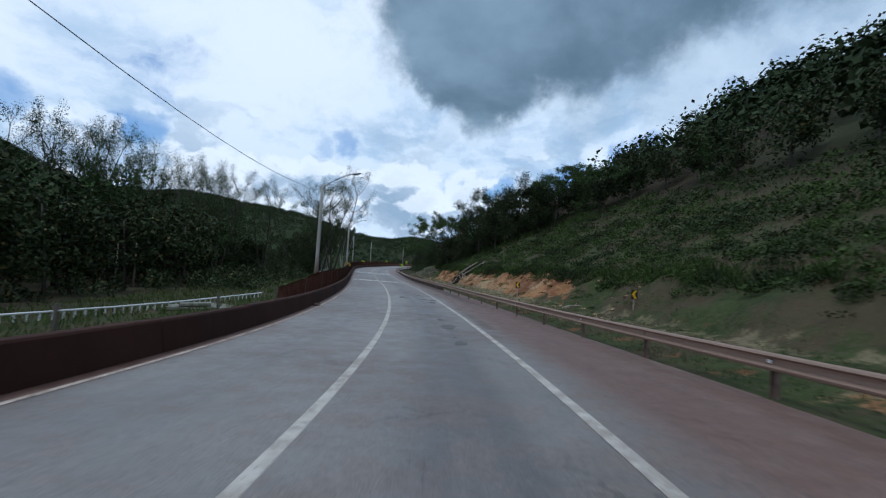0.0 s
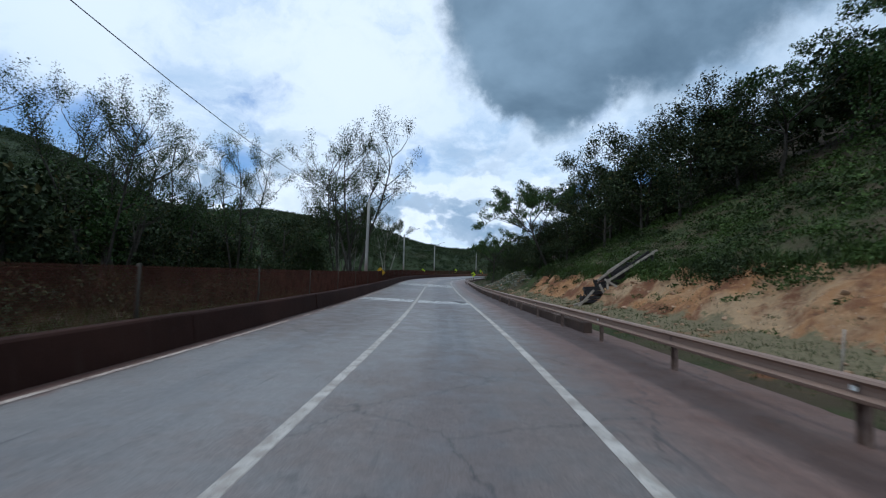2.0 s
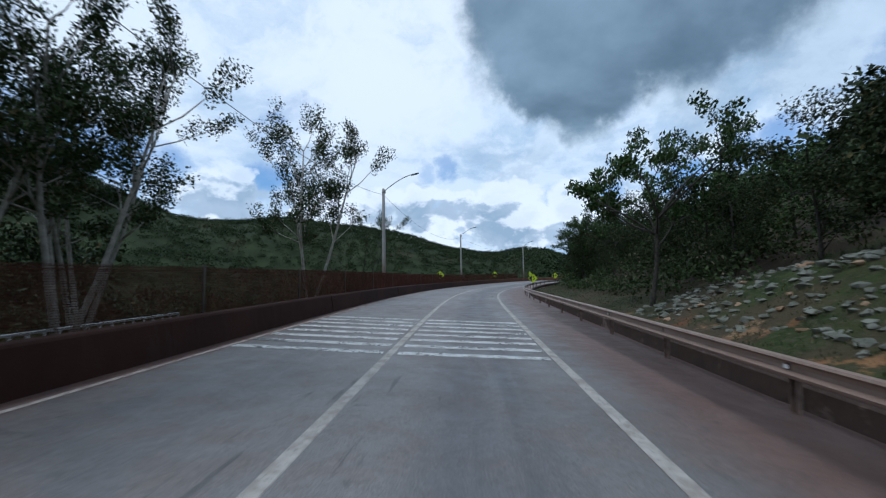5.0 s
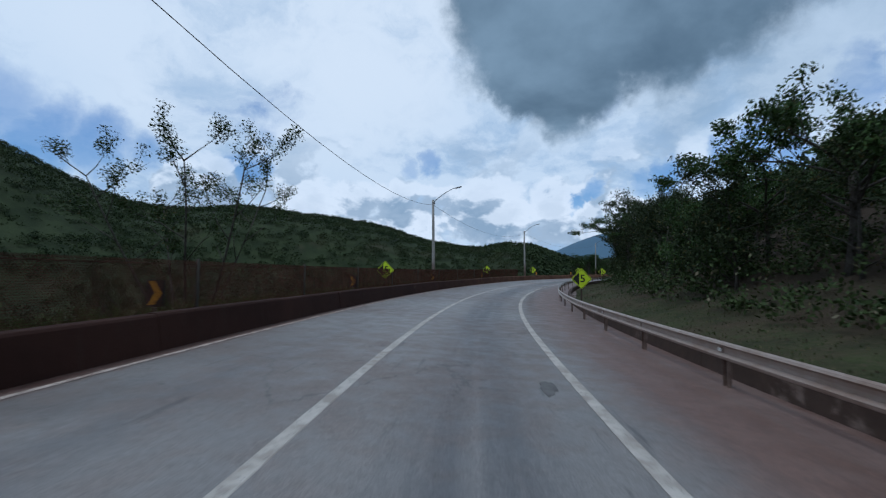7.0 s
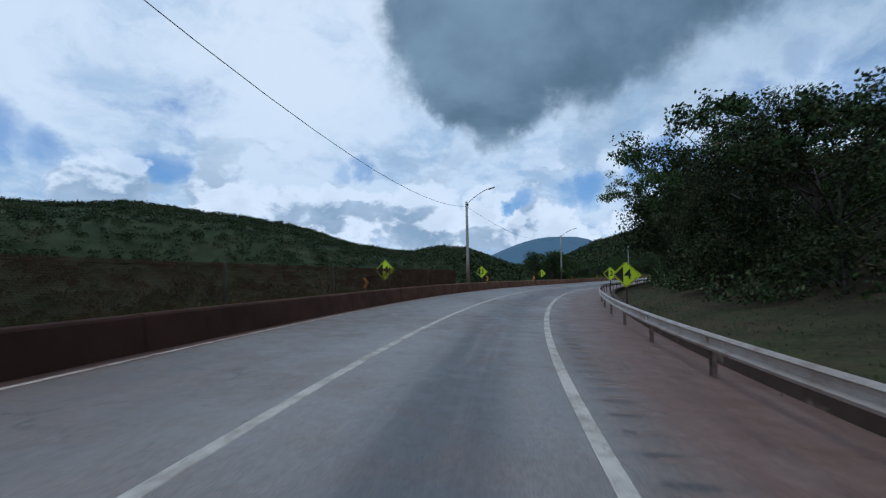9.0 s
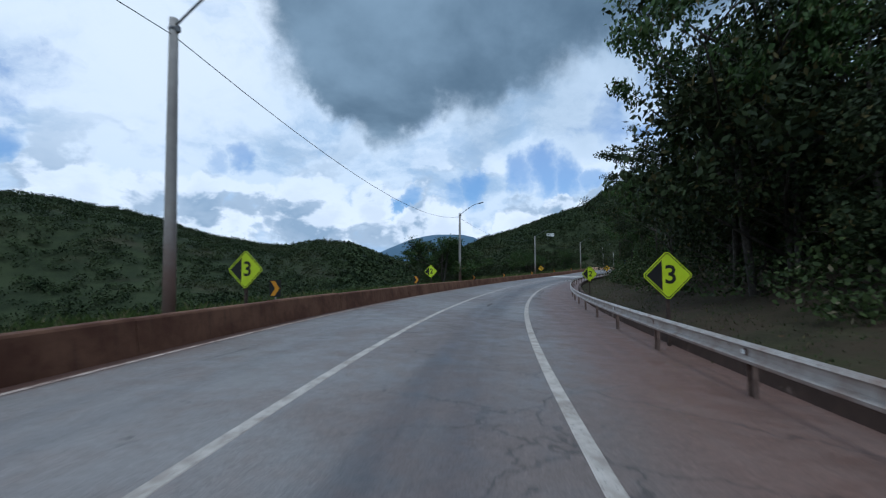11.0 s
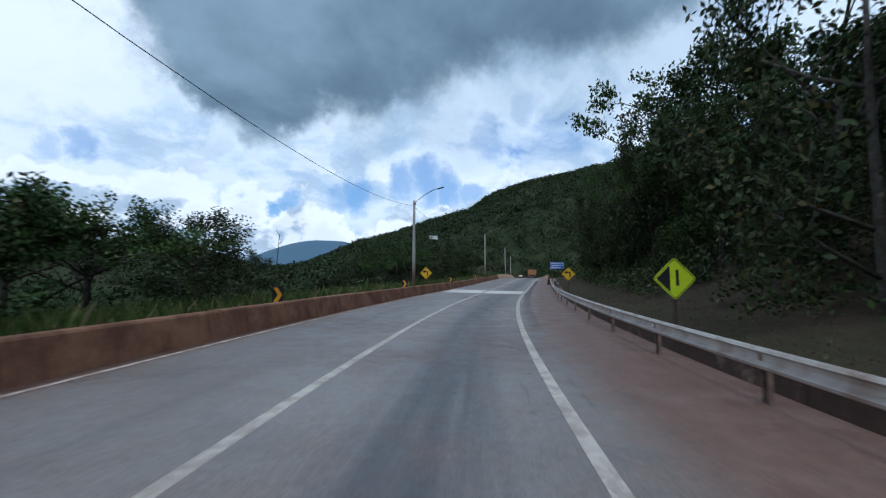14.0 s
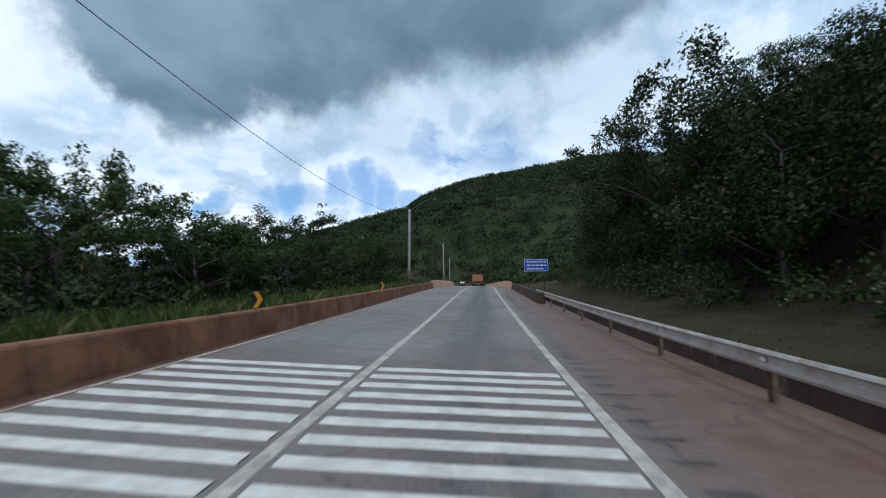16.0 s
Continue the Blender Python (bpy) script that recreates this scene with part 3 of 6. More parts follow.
M_HEAD = material("lamp housing", plain((0.035, 0.04, 0.045), (0.06, 0.065, 0.07)), 0.45, 0.3)
M_LENS = material("lamp glass", plain((0.45, 0.47, 0.48), (0.6, 0.6, 0.6)), 0.2)
M_WIRE = material("black cable", plain((0.018, 0.018, 0.02), (0.03, 0.03, 0.03)), 0.6)
M_LIME = material("lime yellow sheeting", plain((0.52, 0.66, 0.012), (0.60, 0.74, 0.02), 3.0, 0.0005), 0.4)
M_AMBER = material("amber sheeting", plain((0.66, 0.36, 0.01), (0.74, 0.43, 0.015), 3.0, 0.0005), 0.4)
M_ORANGE = material("orange sheeting", plain((0.60, 0.24, 0.015), (0.68, 0.30, 0.02), 3.0, 0.0005), 0.45)
M_BLACK = material("black sheeting", plain((0.008, 0.008, 0.009), (0.02, 0.018, 0.016), 3.0, 0.0005), 0.5)
M_SIGNPOST = material("dark sign post", plain((0.035, 0.022, 0.016), (0.075, 0.05, 0.038)), 0.85)
M_BLUE = material("blue sign sheeting", plain((0.012, 0.075, 0.42), (0.02, 0.10, 0.50), 2.0, 0.0005), 0.4)
M_WHITE = material("white sheeting", plain((0.68, 0.68, 0.66), (0.80, 0.80, 0.78), 4.0, 0.001), 0.5)
M_MESH = material("rusty fence wire", plain((0.045, 0.018, 0.012), (0.085, 0.034, 0.022), 2.0, 0.001), 0.85, spec=0.1)
M_FENCEPOST = material("fence post", plain((0.035, 0.034, 0.026), (0.075, 0.06, 0.045)), 0.85)
M_BARK = material("grey bark", plain((0.032, 0.027, 0.022), (0.085, 0.075, 0.062), 7.0, 0.02, 12.0), 0.9, spec=0.2)
M_PALEBARK = material("pale bark", plain((0.22, 0.20, 0.17), (0.42, 0.39, 0.34), 6.0, 0.01, 12.0), 0.85)
M_LEAF_A = material("airy leaves", leaf((0.022, 0.040, 0.012), (0.058, 0.088, 0.026)), 0.55)
M_LEAF_B = material("broad leaves", leaf((0.026, 0.052, 0.014), (0.075, 0.125, 0.034)), 0.5)
M_LEAF_C = material("dark leaves", leaf((0.014, 0.024, 0.009), (0.062, 0.082, 0.032)), 0.6)
M_SHRUB = material("shrub leaves", leaf((0.022, 0.036, 0.012), (0.075, 0.105, 0.034), (0.15, 0.13, 0.08), 0.93), 0.6)
def weed(g, b):
    p = here(g)
    k = g.ramp(g.noise(p, 0.22, 5, 0.65), 0.40, 0.62)
    dark = g.mix(island(g), (0.012, 0.020, 0.007), (0.038, 0.052, 0.017))
    bright = g.mix(island(g), (0.030, 0.056, 0.011), (0.080, 0.118, 0.029))
    col = g.mix(k, dark, bright)
    col = g.mix(g.ramp(g.noise(p, 0.5, 4, 0.6), 0.58, 0.70, 0.0, 0.7), col, (0.060, 0.042, 0.022))
    b.inputs["Specular IOR Level"].default_value = 0.12
    return (col,)


M_WEED = material("weed leaves", weed, 0.65)


def far_leaf(g, b):
    p = here(g)
    big = g.ramp(g.noise(p, 0.11, 4, 0.6), 0.35, 0.65)
    small = g.math("ADD", g.math("MULTIPLY", big, 0.6), g.math("MULTIPLY", island(g), 0.4))
    col = g.mix(small, (0.011, 0.020, 0.009), (0.048, 0.066, 0.026))
    col = g.mix(g.ramp(g.noise(p, 0.03, 5, 0.65), 0.52, 0.66, 0.0, 0.6), col, (0.060, 0.064, 0.030))
    b.inputs["Specular IOR Level"].default_value = 0.1
    return (col,)


M_FAR = material("far woods", far_leaf, 0.8)
M_GRASS = material("grass blades", leaf((0.040, 0.066, 0.015), (0.105, 0.145, 0.040), (0.20, 0.18, 0.09), 0.82), 0.6)
M_SLOPE = material("slope grass blades", leaf((0.024, 0.042, 0.011), (0.066, 0.095, 0.027), (0.17, 0.15, 0.075), 0.86), 0.6)
M_STRAW = material("cut straw", leaf((0.085, 0.074, 0.040), (0.21, 0.18, 0.105), (0.05, 0.075, 0.02), 0.66), 0.8)
M_LITTER = material("dry litter", leaf((0.045, 0.033, 0.022), (0.15, 0.115, 0.08), (0.04, 0.06, 0.02), 0.75), 0.8)
M_LAND = material("land", land, 0.95, spec=0.15)
M_ROCK = material("earth clod", plain((0.22, 0.13, 0.07), (0.45, 0.30, 0.19), 2.0, 0.03, 6.0), 0.95)
M_RUBBLE = material("pale rubble", plain((0.10, 0.10, 0.075), (0.24, 0.235, 0.19), 2.0, 0.03, 6.0), 0.95)
M_TIMBER = material("dark rotten timber", plain((0.010, 0.009, 0.010), (0.035, 0.028, 0.026), 3.0, 0.01), 0.9)
M_PLANK = material("pale plank", plain((0.22, 0.18, 0.14), (0.40, 0.35, 0.29), 4.0, 0.008), 0.85)
M_TAR = material("dark asphalt patch", plain((0.085, 0.079, 0.076), (0.15, 0.138, 0.13), 4.0, 0.012, 40.0), 0.8)
M_GROOVE = material("milled groove", plain((0.145, 0.100, 0.085), (0.20, 0.142, 0.122), 4.0, 0.01), 0.9)
M_TRUCK = material("dusty orange paint", plain((0.30, 0.12, 0.05), (0.42, 0.19, 0.09), 2.0, 0.002), 0.6)
M_TYRE = material("tyre rubber", plain((0.015, 0.014, 0.013), (0.04, 0.032, 0.028)), 0.9)
M_GLASS = material("dark glass", plain((0.01, 0.012, 0.015), (0.02, 0.022, 0.025)), 0.1)
M_CARBLACK = material("black car paint", plain((0.012, 0.013, 0.015), (0.02, 0.02, 0.022)), 0.25)
M_RED = material("red lamp glass", plain((0.35, 0.015, 0.012), (0.45, 0.03, 0.02)), 0.3)

# ---------- land ----------


def grid_lines(a, b, step, far, growth=1.13):
    mid = list(np.arange(a, b + step / 2, step))
    lo, hi, q = [], [], step
    while (not hi) or hi[-1] < far:
        q *= growth
        hi.append((hi[-1] if hi else mid[-1]) + q)
    q = step
    while (not lo) or lo[-1] > -far:
        q *= growth
        lo.append((lo[-1] if lo else mid[0]) - q)
    return np.array(lo[::-1] + mid + hi)


def build_ground():
    gx, gy = grid_lines(-62, 70, 1.1, 4700), grid_lines(-14, 330, 1.3, 4700)
    # finer along the earth cut
    gx = np.unique(np.round(np.concatenate([gx, np.arange(-5, 15, 0.4)]), 2))
    gy = np.unique(np.round(np.concatenate([gy, np.arange(14, 100, 0.5)]), 2))
    xx, yy = np.meshgrid(gx, gy)
    z, s, d = ground_height(xx, yy)
    v = np.stack([xx.ravel(), yy.ravel(), z], -1)
    w = len(gx)
    i = np.arange(len(gy) - 1)[:, None] * w + np.arange(w - 1)[None]
    i = i.ravel()
    f = np.stack([i, i + 1, i + w + 1, i + w], -1)
    me = mesh_of("ground", v, f, M_LAND, True)
    r = np.hypot(v[:, 0] - MID[0], v[:, 1] - MID[1])
    cut = smooth(d, 9.9, 11.2) * (1 - smooth(d, 12.5, 13.8)) * (0.12 * smooth(s, 0, 12) + 0.88 * smooth(s, 26, 38)) * (1 - smooth(s, 76, 88))
    straw = smooth(d, 7.8, 8.8) * (1 - smooth(d, 10.4, 11.4)) * (0.45 + 0.55 * smooth(s, 30, 42)) * (1 - smooth(s, 76, 92)) * (s > -30)
    lip = smooth(d, 7.0, 7.6) * (1 - smooth(d, 9.0, 11.0)) * 0.34 * (1 - 0.8 * smooth(s, 95, 115))
    under = 0.45 * smooth(d, 10.5, 12) * (1 - smooth(d, 15, 19)) * smooth(s, 108, 120)
    green = np.where(d > 0, np.interp(d, [7, 8, 24, 32], [0.8, 1, 1, 0.15]), np.interp(-d, [5, 9, 14, 22], [1, 1, 0.6, 0.45]))
    green = np.where((s > 100) & (d > 0), np.interp(d, [7, 9.5, 12, 16], [0.75, 0.7, 0.2, 0.0]) * np.interp(s, [170, 200], [1, 0.35]), green)
    green = np.where(r > 230, np.maximum(green, 0.45 * smooth(r, 230, 330)), green)
    # weight of the painted haze, rising with the radius from MID
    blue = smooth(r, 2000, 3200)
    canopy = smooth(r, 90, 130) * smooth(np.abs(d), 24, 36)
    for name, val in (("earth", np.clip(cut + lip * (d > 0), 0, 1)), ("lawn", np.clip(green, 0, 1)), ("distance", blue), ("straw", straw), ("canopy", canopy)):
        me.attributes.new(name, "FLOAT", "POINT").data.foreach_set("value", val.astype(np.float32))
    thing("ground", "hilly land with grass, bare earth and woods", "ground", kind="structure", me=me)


build_ground()

# ---------- road ----------
LEFT_EDGE, RIGHT_EDGE = -3.65, 3.5


def rail_drift(s):
    """How far the guard rail stands from the centre line."""
    return np.interp(s, [-80, 0, 20, 40, 58, 80, 100, 130, 160, 190, 220, 260, 330], [7.4, 7.4, 6.95, 6.3, 6.03, 5.92, 6.05, 6.05, 5.95, 6.1, 6.3, 6.12, 5.96])


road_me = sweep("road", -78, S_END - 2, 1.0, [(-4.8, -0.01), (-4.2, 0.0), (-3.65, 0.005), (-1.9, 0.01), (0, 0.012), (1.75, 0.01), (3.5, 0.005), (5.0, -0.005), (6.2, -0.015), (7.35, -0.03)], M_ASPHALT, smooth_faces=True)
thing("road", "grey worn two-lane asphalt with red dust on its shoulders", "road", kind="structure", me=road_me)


def line(name, s0, s1, d, w, mat, label):
    me = sweep(name, s0, s1, 1.0, [(d - w / 2, 0.012), (d - w / 2 + 0.01, 0.018), (d + w / 2 - 0.01, 0.018), (d + w / 2, 0.012)], mat)
    return thing(name, label, "road marking", kind="structure", me=me)


line("centre_line", -60, S_END - 4, 0.0, 0.17, M_PAINT, "solid white line between the lanes, worn")
line("edge_line", -60, S_END - 4, RIGHT_EDGE, 0.18, M_PAINT, "solid white edge line beside the shoulder")
line("edge_line", -60, 52, LEFT_EDGE, 0.11, M_OLDPAINT, "thin dusty white edge line near the barrier")
for a in (53.5, 56.0, 58.2):
    line("edge_line", a, a + 1.0, LEFT_EDGE, 0.09, M_OLDPAINT, "broken rest of the dusty edge line")
line("edge_line", 61, S_END - 4, LEFT_EDGE, 0.10, M_OLDPAINT, "thin dusty white edge line near the barrier")


M_CLEANBARS = material("white bars", plain((0.50, 0.47, 0.43), (0.68, 0.66, 0.62), 3.0, 0.003, 60.0), 0.75)


def rumble_bars(s0, n, gap, w, mat=M_BARS):
    root = thing("rumble_bars", "white raised warning bars across both lanes, chipped", "road marking", kind="structure")
    for i in range(n):
        for lo, hi in ((LEFT_EDGE + 0.12, -0.16), (0.16, RIGHT_EDGE - 0.14)):
            rng = random.Random(int(s0 * 7) + i * 3 + int(hi))
            s = s0 + i * gap
            skew = 0.24 if gap < 0.5 else 0.05
            m = 9
            dd = np.linspace(lo, hi, m)
            j = np.array([rng.uniform(-0.012, 0.012) for _ in range(m)]) + skew * np.maximum(-dd, 0)
            lowf, lowb = road(s + j, dd, 0.012), road(s + w + j, dd, 0.012)
            upf, upb = road(s + j + 0.015, dd, 0.024), road(s + w + j - 0.015, dd, 0.024)
            v = np.concatenate([lowf, upf, upb, lowb])
            f = [(r * m + k, r * m + k + 1, (r + 1) * m + k + 1, (r + 1) * m + k) for r in range(3) for k in range(m - 1)]
            part("bar", mesh_of("bar", v, f, mat), root)


rumble_bars(64.45, 5, 0.47, 0.22)
rumble_bars(93.0, 8, 0.97, 0.30)
rumble_bars(269.8, 10, 0.585, 0.26, M_CLEANBARS)


def patch(s, d, length, width, seed, label="dark asphalt repair on the grey lane"):
    rng = random.Random(seed)
    n = 26
    a = np.linspace(0, 2 * math.pi, n, endpoint=False)
    p1, p2, p3 = (rng.uniform(0, 6.28) for _ in range(3))
    r = 1 + 0.16 * np.sin(2 * a + p1) + 0.13 * np.sin(3 * a + p2) + 0.10 * np.sin(7 * a + p3) + 0.07 * np.sin(11 * a + p1)
    ss, dd = s + np.cos(a) * r * length / 2, d + np.sin(a) * r * width / 2
    low, up = road(ss, dd, 0.006), road(s + (ss - s) * 0.93, d + (dd - d) * 0.93, 0.029 if 63 < s < 69 else 0.0185)
    v = np.concatenate([low, up])
    f = [(k, (k + 1) % n, n + (k + 1) % n, n + k) for k in range(n)] + [tuple(range(n, 2 * n))]
    thing("asphalt_patch", label, "road patch", group="road patches", kind="structure", me=mesh_of("asphalt_patch", v, f, M_TAR))


for k, row in enumerate([(37.6, 1.0, 0.6, 0.42), (36.1, 1.1, 0.85, 0.62), (39.6, 2.5, 0.6, 0.36), (38.0, 2.7, 0.5, 0.32), (35.3, 2.52, 0.7, 0.5), (34.7, 3.15, 1.1, 0.5), (32.6, 2.88, 1.5, 0.45), (34.3, 2.76, 0.22, 0.14),
                         (19.2, 2.38, 1.3, 0.62), (21.9, 2.3, 0.6, 0.3), (15.1, 2.4, 0.9, 0.35), (16.3, 2.35, 0.4, 0.1), (66.3, 2.9, 2.2, 0.75), (66.2, 1.2, 1.2, 0.12), (262.9, -0.22, 1.7, 0.24), (264.3, 0.26, 2.8, 0.18), (261.3, -0.3, 1.0, 0.16),
                         (218.5, 0.67, 0.5, 0.22), (219.3, 0.62, 0.4, 0.3), (218.9, 1.0, 0.42, 0.24), (220.0, 1.9, 0.35, 0.2), (226.0, 1.5, 0.75, 0.4), (228.4, 4.0, 0.5, 0.25), (202.6, 1.6, 1.9, 0.18), (121.0, 3.0, 0.9, 0.25), (216.6, -0.1, 0.3, 0.2)]):
    patch(*row, seed=100 + k)

# rumble grooves along the right shoulder
groove = sweep("groove", 0, 0.12, 0.06, [(3.78, 0.0), (3.83, 0.006), (4.12, 0.006), (4.2, 0.0)], M_GROOVE)
strip_root = thing("shoulder_grooves", "dark milled grooves along the dusty shoulder", "road marking", kind="structure")
for a0, a1 in ((19, 29), (134, 166), (205, 217), (246, 302)):
    for s in np.arange(a0, a1, 0.62):
        p = road(s, 0.0)
        a = heading(s)
        g0 = part("groove", groove, strip_root, m=pose(float(p[0]), float(p[1]), float(p[2]), 0, 0, a))
# ---------- left concrete barrier ----------


def barrier(s0, s1, mat, label, side=-1, d0=4.02, h=0.69, piece=5.0, name="concrete_barrier"):
    root = thing(name, label, "barrier", kind="structure")
    s, i = s0, 0
    while s < s1 - 0.5:
        rng = random.Random(int(s * 10))
        e = min(s + piece, s1) - 0.02
        j = rng.uniform(-0.015, 0.015)
        hh = h + rng.uniform(-0.012, 0.012)
        prof = [(side * (d0 + j), -0.02), (side * (d0 + 0.015 + j), 0.08), (side * (d0 + 0.10 + j), hh - 0.05), (side * (d0 + 0.13 + j), hh - 0.01), (side * (d0 + 0.16 + j), hh),
                (side * (d0 + 0.34 + j), hh), (side * (d0 + 0.37 + j), hh - 0.03), (side * (d0 + 0.50 + j), -0.02)]
        if side < 0:
            prof = prof[::-1]
        part("barrier_segment", sweep("barrier_segment", s, e, (e - s) / 4, prof, mat, closed=True), root)
        s += piece
        i += 1
    return root


barrier(-58, 322, M_BARRIER, "low concrete barrier stained with red dust", -1)
barrier(322, 402, M_PARAPET, "pale concrete bridge parapet beside the road", -1, 4.02, 0.9, 8.0, "bridge_parapet")
barrier(324, 402, M_PARAPET, "pale concrete bridge parapet beside the shoulder", 1, 5.3, 0.9, 8.0, "bridge_parapet")
barrier(296, 324, M_KERB, "dark dirty concrete barrier joining the guard rail to the bridge", 1, 5.6, 0.7, 7.0)

# low kerb wall behind the guard rail
def kerb_drift(s):
    """The kerb's face, behind the posts of the rail."""
    return rail_drift(s) + np.interp(s, [52, 90, 120, 150, 215, 240], [0.25, 0.3, 0.55, 0.72, 0.72, 0.58])


kerb_root = thing("kerb_wall", "low dirt-blackened concrete kerb behind the guard rail", "kerb", kind="structure")
for s in np.arange(52, 300, 6.0):
    prof = [(0.0, -0.06), (0.02, 0.30), (0.06, 0.34), (0.23, 0.34), (0.27, 0.30), (0.29, -0.06)]
    part("kerb_segment", sweep("kerb_segment", s, s + 5.98, 1.495, prof, M_KERB, closed=True, drift=kerb_drift), kerb_root)

# ---------- guard rail ----------
rail = thing("guard_rail", "dusty galvanised steel guard rail on short posts beside the shoulder", "guard rail")
RAIL_TOP = 0.76
W_FRONT = [(0.0, 0.0), (0.035, -0.02), (0.05, -0.055), (-0.025, -0.10), (-0.03, -0.15), (-0.025, -0.20), (0.05, -0.245), (0.035, -0.285), (0.0, -0.305)]
PROFILE = [(-dx, RAIL_TOP + dz) for dx, dz in W_FRONT] + [(-dx + 0.006, RAIL_TOP + dz) for dx, dz in W_FRONT[::-1]]
for s in np.arange(-40, 300, 4.0):
    part("beam", sweep("beam", s, s + 4.06, 1.015, PROFILE, M_RAIL, closed=True, drift=rail_drift), rail)


def post_mesh():
    bm = bmesh.new()
    box(bm, 0.012, 0.15, 0.75, pose(0, 0, 0.27), 0.003)
    box(bm, 0.07, 0.012, 0.75, pose(-0.03, 0.072, 0.27), 0.003)
    box(bm, 0.07, 0.012, 0.75, pose(-0.03, -0.072, 0.27), 0.003)
    box(bm, 0.09, 0.10, 0.20, pose(-0.06, 0, RAIL_TOP - 0.15), 0.006)
    return bm_mesh("post", bm, M_RAILPOST)


POST = post_mesh()
bm = bmesh.new()
box(bm, 0.012, 0.09, 0.055, None, 0.003)
REFLECT = bm_mesh("reflector", bm, M_WHITE)
for k, s in enumerate(np.arange(-38, 300, 4.0)):
    p = road(s, float(rail_drift(s)) + 0.13, -0.03)
    part("post", POST, rail, m=pose(float(p[0]), float(p[1]), float(p[2]), 0, 0, heading(s)))
    if k % 2 == 0:
        p = road(s, float(rail_drift(s)) - 0.012, RAIL_TOP - 0.15)
        part("reflector", REFLECT, rail, "small white reflector", pose(float(p[0]), float(p[1]), float(p[2]), 0, 0, heading(s)))

# ---------- wire fence behind the barrier ----------
FENCE_D = -4.72


def fence_top(s):
    return np.interp(s, [0, 22, 34, 400], [1.0, 1.05, 1.72, 1.72])


def rod_set(starts, ends, r):
    """Many thin square rods as one mesh's vertices and faces."""
    a, b = np.asarray(starts), np.asarray(ends)
    t = b - a
    t /= np.linalg.norm(t, axis=1, keepdims=True)
    u = np.cross(t, [0.31, 0.85, 0.42])
    u /= np.linalg.norm(u, axis=1, keepdims=True)
    w = np.cross(t, u)
    v = np.stack([a + u * r, a + w * r, a - u * r, a - w * r, b + u * r, b + w * r, b - u * r, b - w * r], 1)
    k = np.arange(len(a))[:, None] * 8
    f = np.concatenate([k + np.array([[j, (j + 1) % 4, 4 + (j + 1) % 4, 4 + j]]) for j in range(4)])
    return v.reshape(-1, 3), f


def build_fence():
    root = thing("wire_fence", "rusty wire mesh fence caked with red dust behind the barrier", "fence")
    bm = bmesh.new()
    bmesh.ops.create_cone(bm, cap_ends=True, segments=8, radius1=0.045, radius2=0.04, depth=1.0)
    bmesh.ops.translate(bm, vec=(0, 0, 0.5), verts=bm.verts)
    post = bm_mesh("post", bm, M_FENCEPOST, True)
    for s0 in np.arange(-20, 184, 6.0):
        h = float(fence_top(s0))
        p = road(s0, FENCE_D, -0.05)
        part("post", post, root, m=pose(float(p[0]), float(p[1]), float(p[2])) @ Matrix.Diagonal((1, 1, h + 0.1, 1)))
        if s0 >= 180:
            break
        if s0 < 22:
            continue
        low = 0.1
        starts, ends = [], []
        s = np.arange(s0, s0 + 6.0, 0.066)
        for way in (-1, 1):
            top = fence_top(s)
            run = (top - low) * 0.8 * way
            e = (s + run).clip(s0, s0 + 6)
            zt = low + (e - s) / (0.8 * way)
            starts.append(road(s, FENCE_D, low))
            ends.append(road(e, FENCE_D, 0) + np.stack([0 * s, 0 * s, zt], -1))
            b = np.arange(s0, s0 + 6.0, 0.066)
        # strands that start on the side posts
        for way, edge in ((1, s0), (-1, s0 + 6)):
            zz = np.arange(low + 0.08, float(fence_top(edge)), 0.0825)
            e = edge + way * (fence_top(edge) - zz) * 0.8
            starts.append(road(edge + 0 * zz, FENCE_D, 0) + np.stack([0 * zz, 0 * zz, zz], -1))
            ends.append(road(e, FENCE_D, fence_top(e)))
        a = np.concatenate(starts)
        b = np.concatenate(ends)
        ok = np.linalg.norm(b - a, axis=1) > 0.05
        v, f = rod_set(a[ok], b[ok], 0.0075)
        part("wire_mesh", mesh_of("wire_mesh", v, f, M_MESH), root)
        for q in (0.15, 0.95):
            z0, z1 = [low + q * (float(fence_top(x)) - low) for x in (s0, s0 + 6)]
            v, f = tube(np.array([road(s0, FENCE_D, z0), road(s0 + 3, FENCE_D, (z0 + z1) / 2 - 0.01), road(s0 + 6, FENCE_D, z1)]), [0.008] * 3, 5)
            part("tension_wire", mesh_of("tension_wire", v, f, M_MESH), root)


build_fence()

# ---------- street lamps and their cable ----------


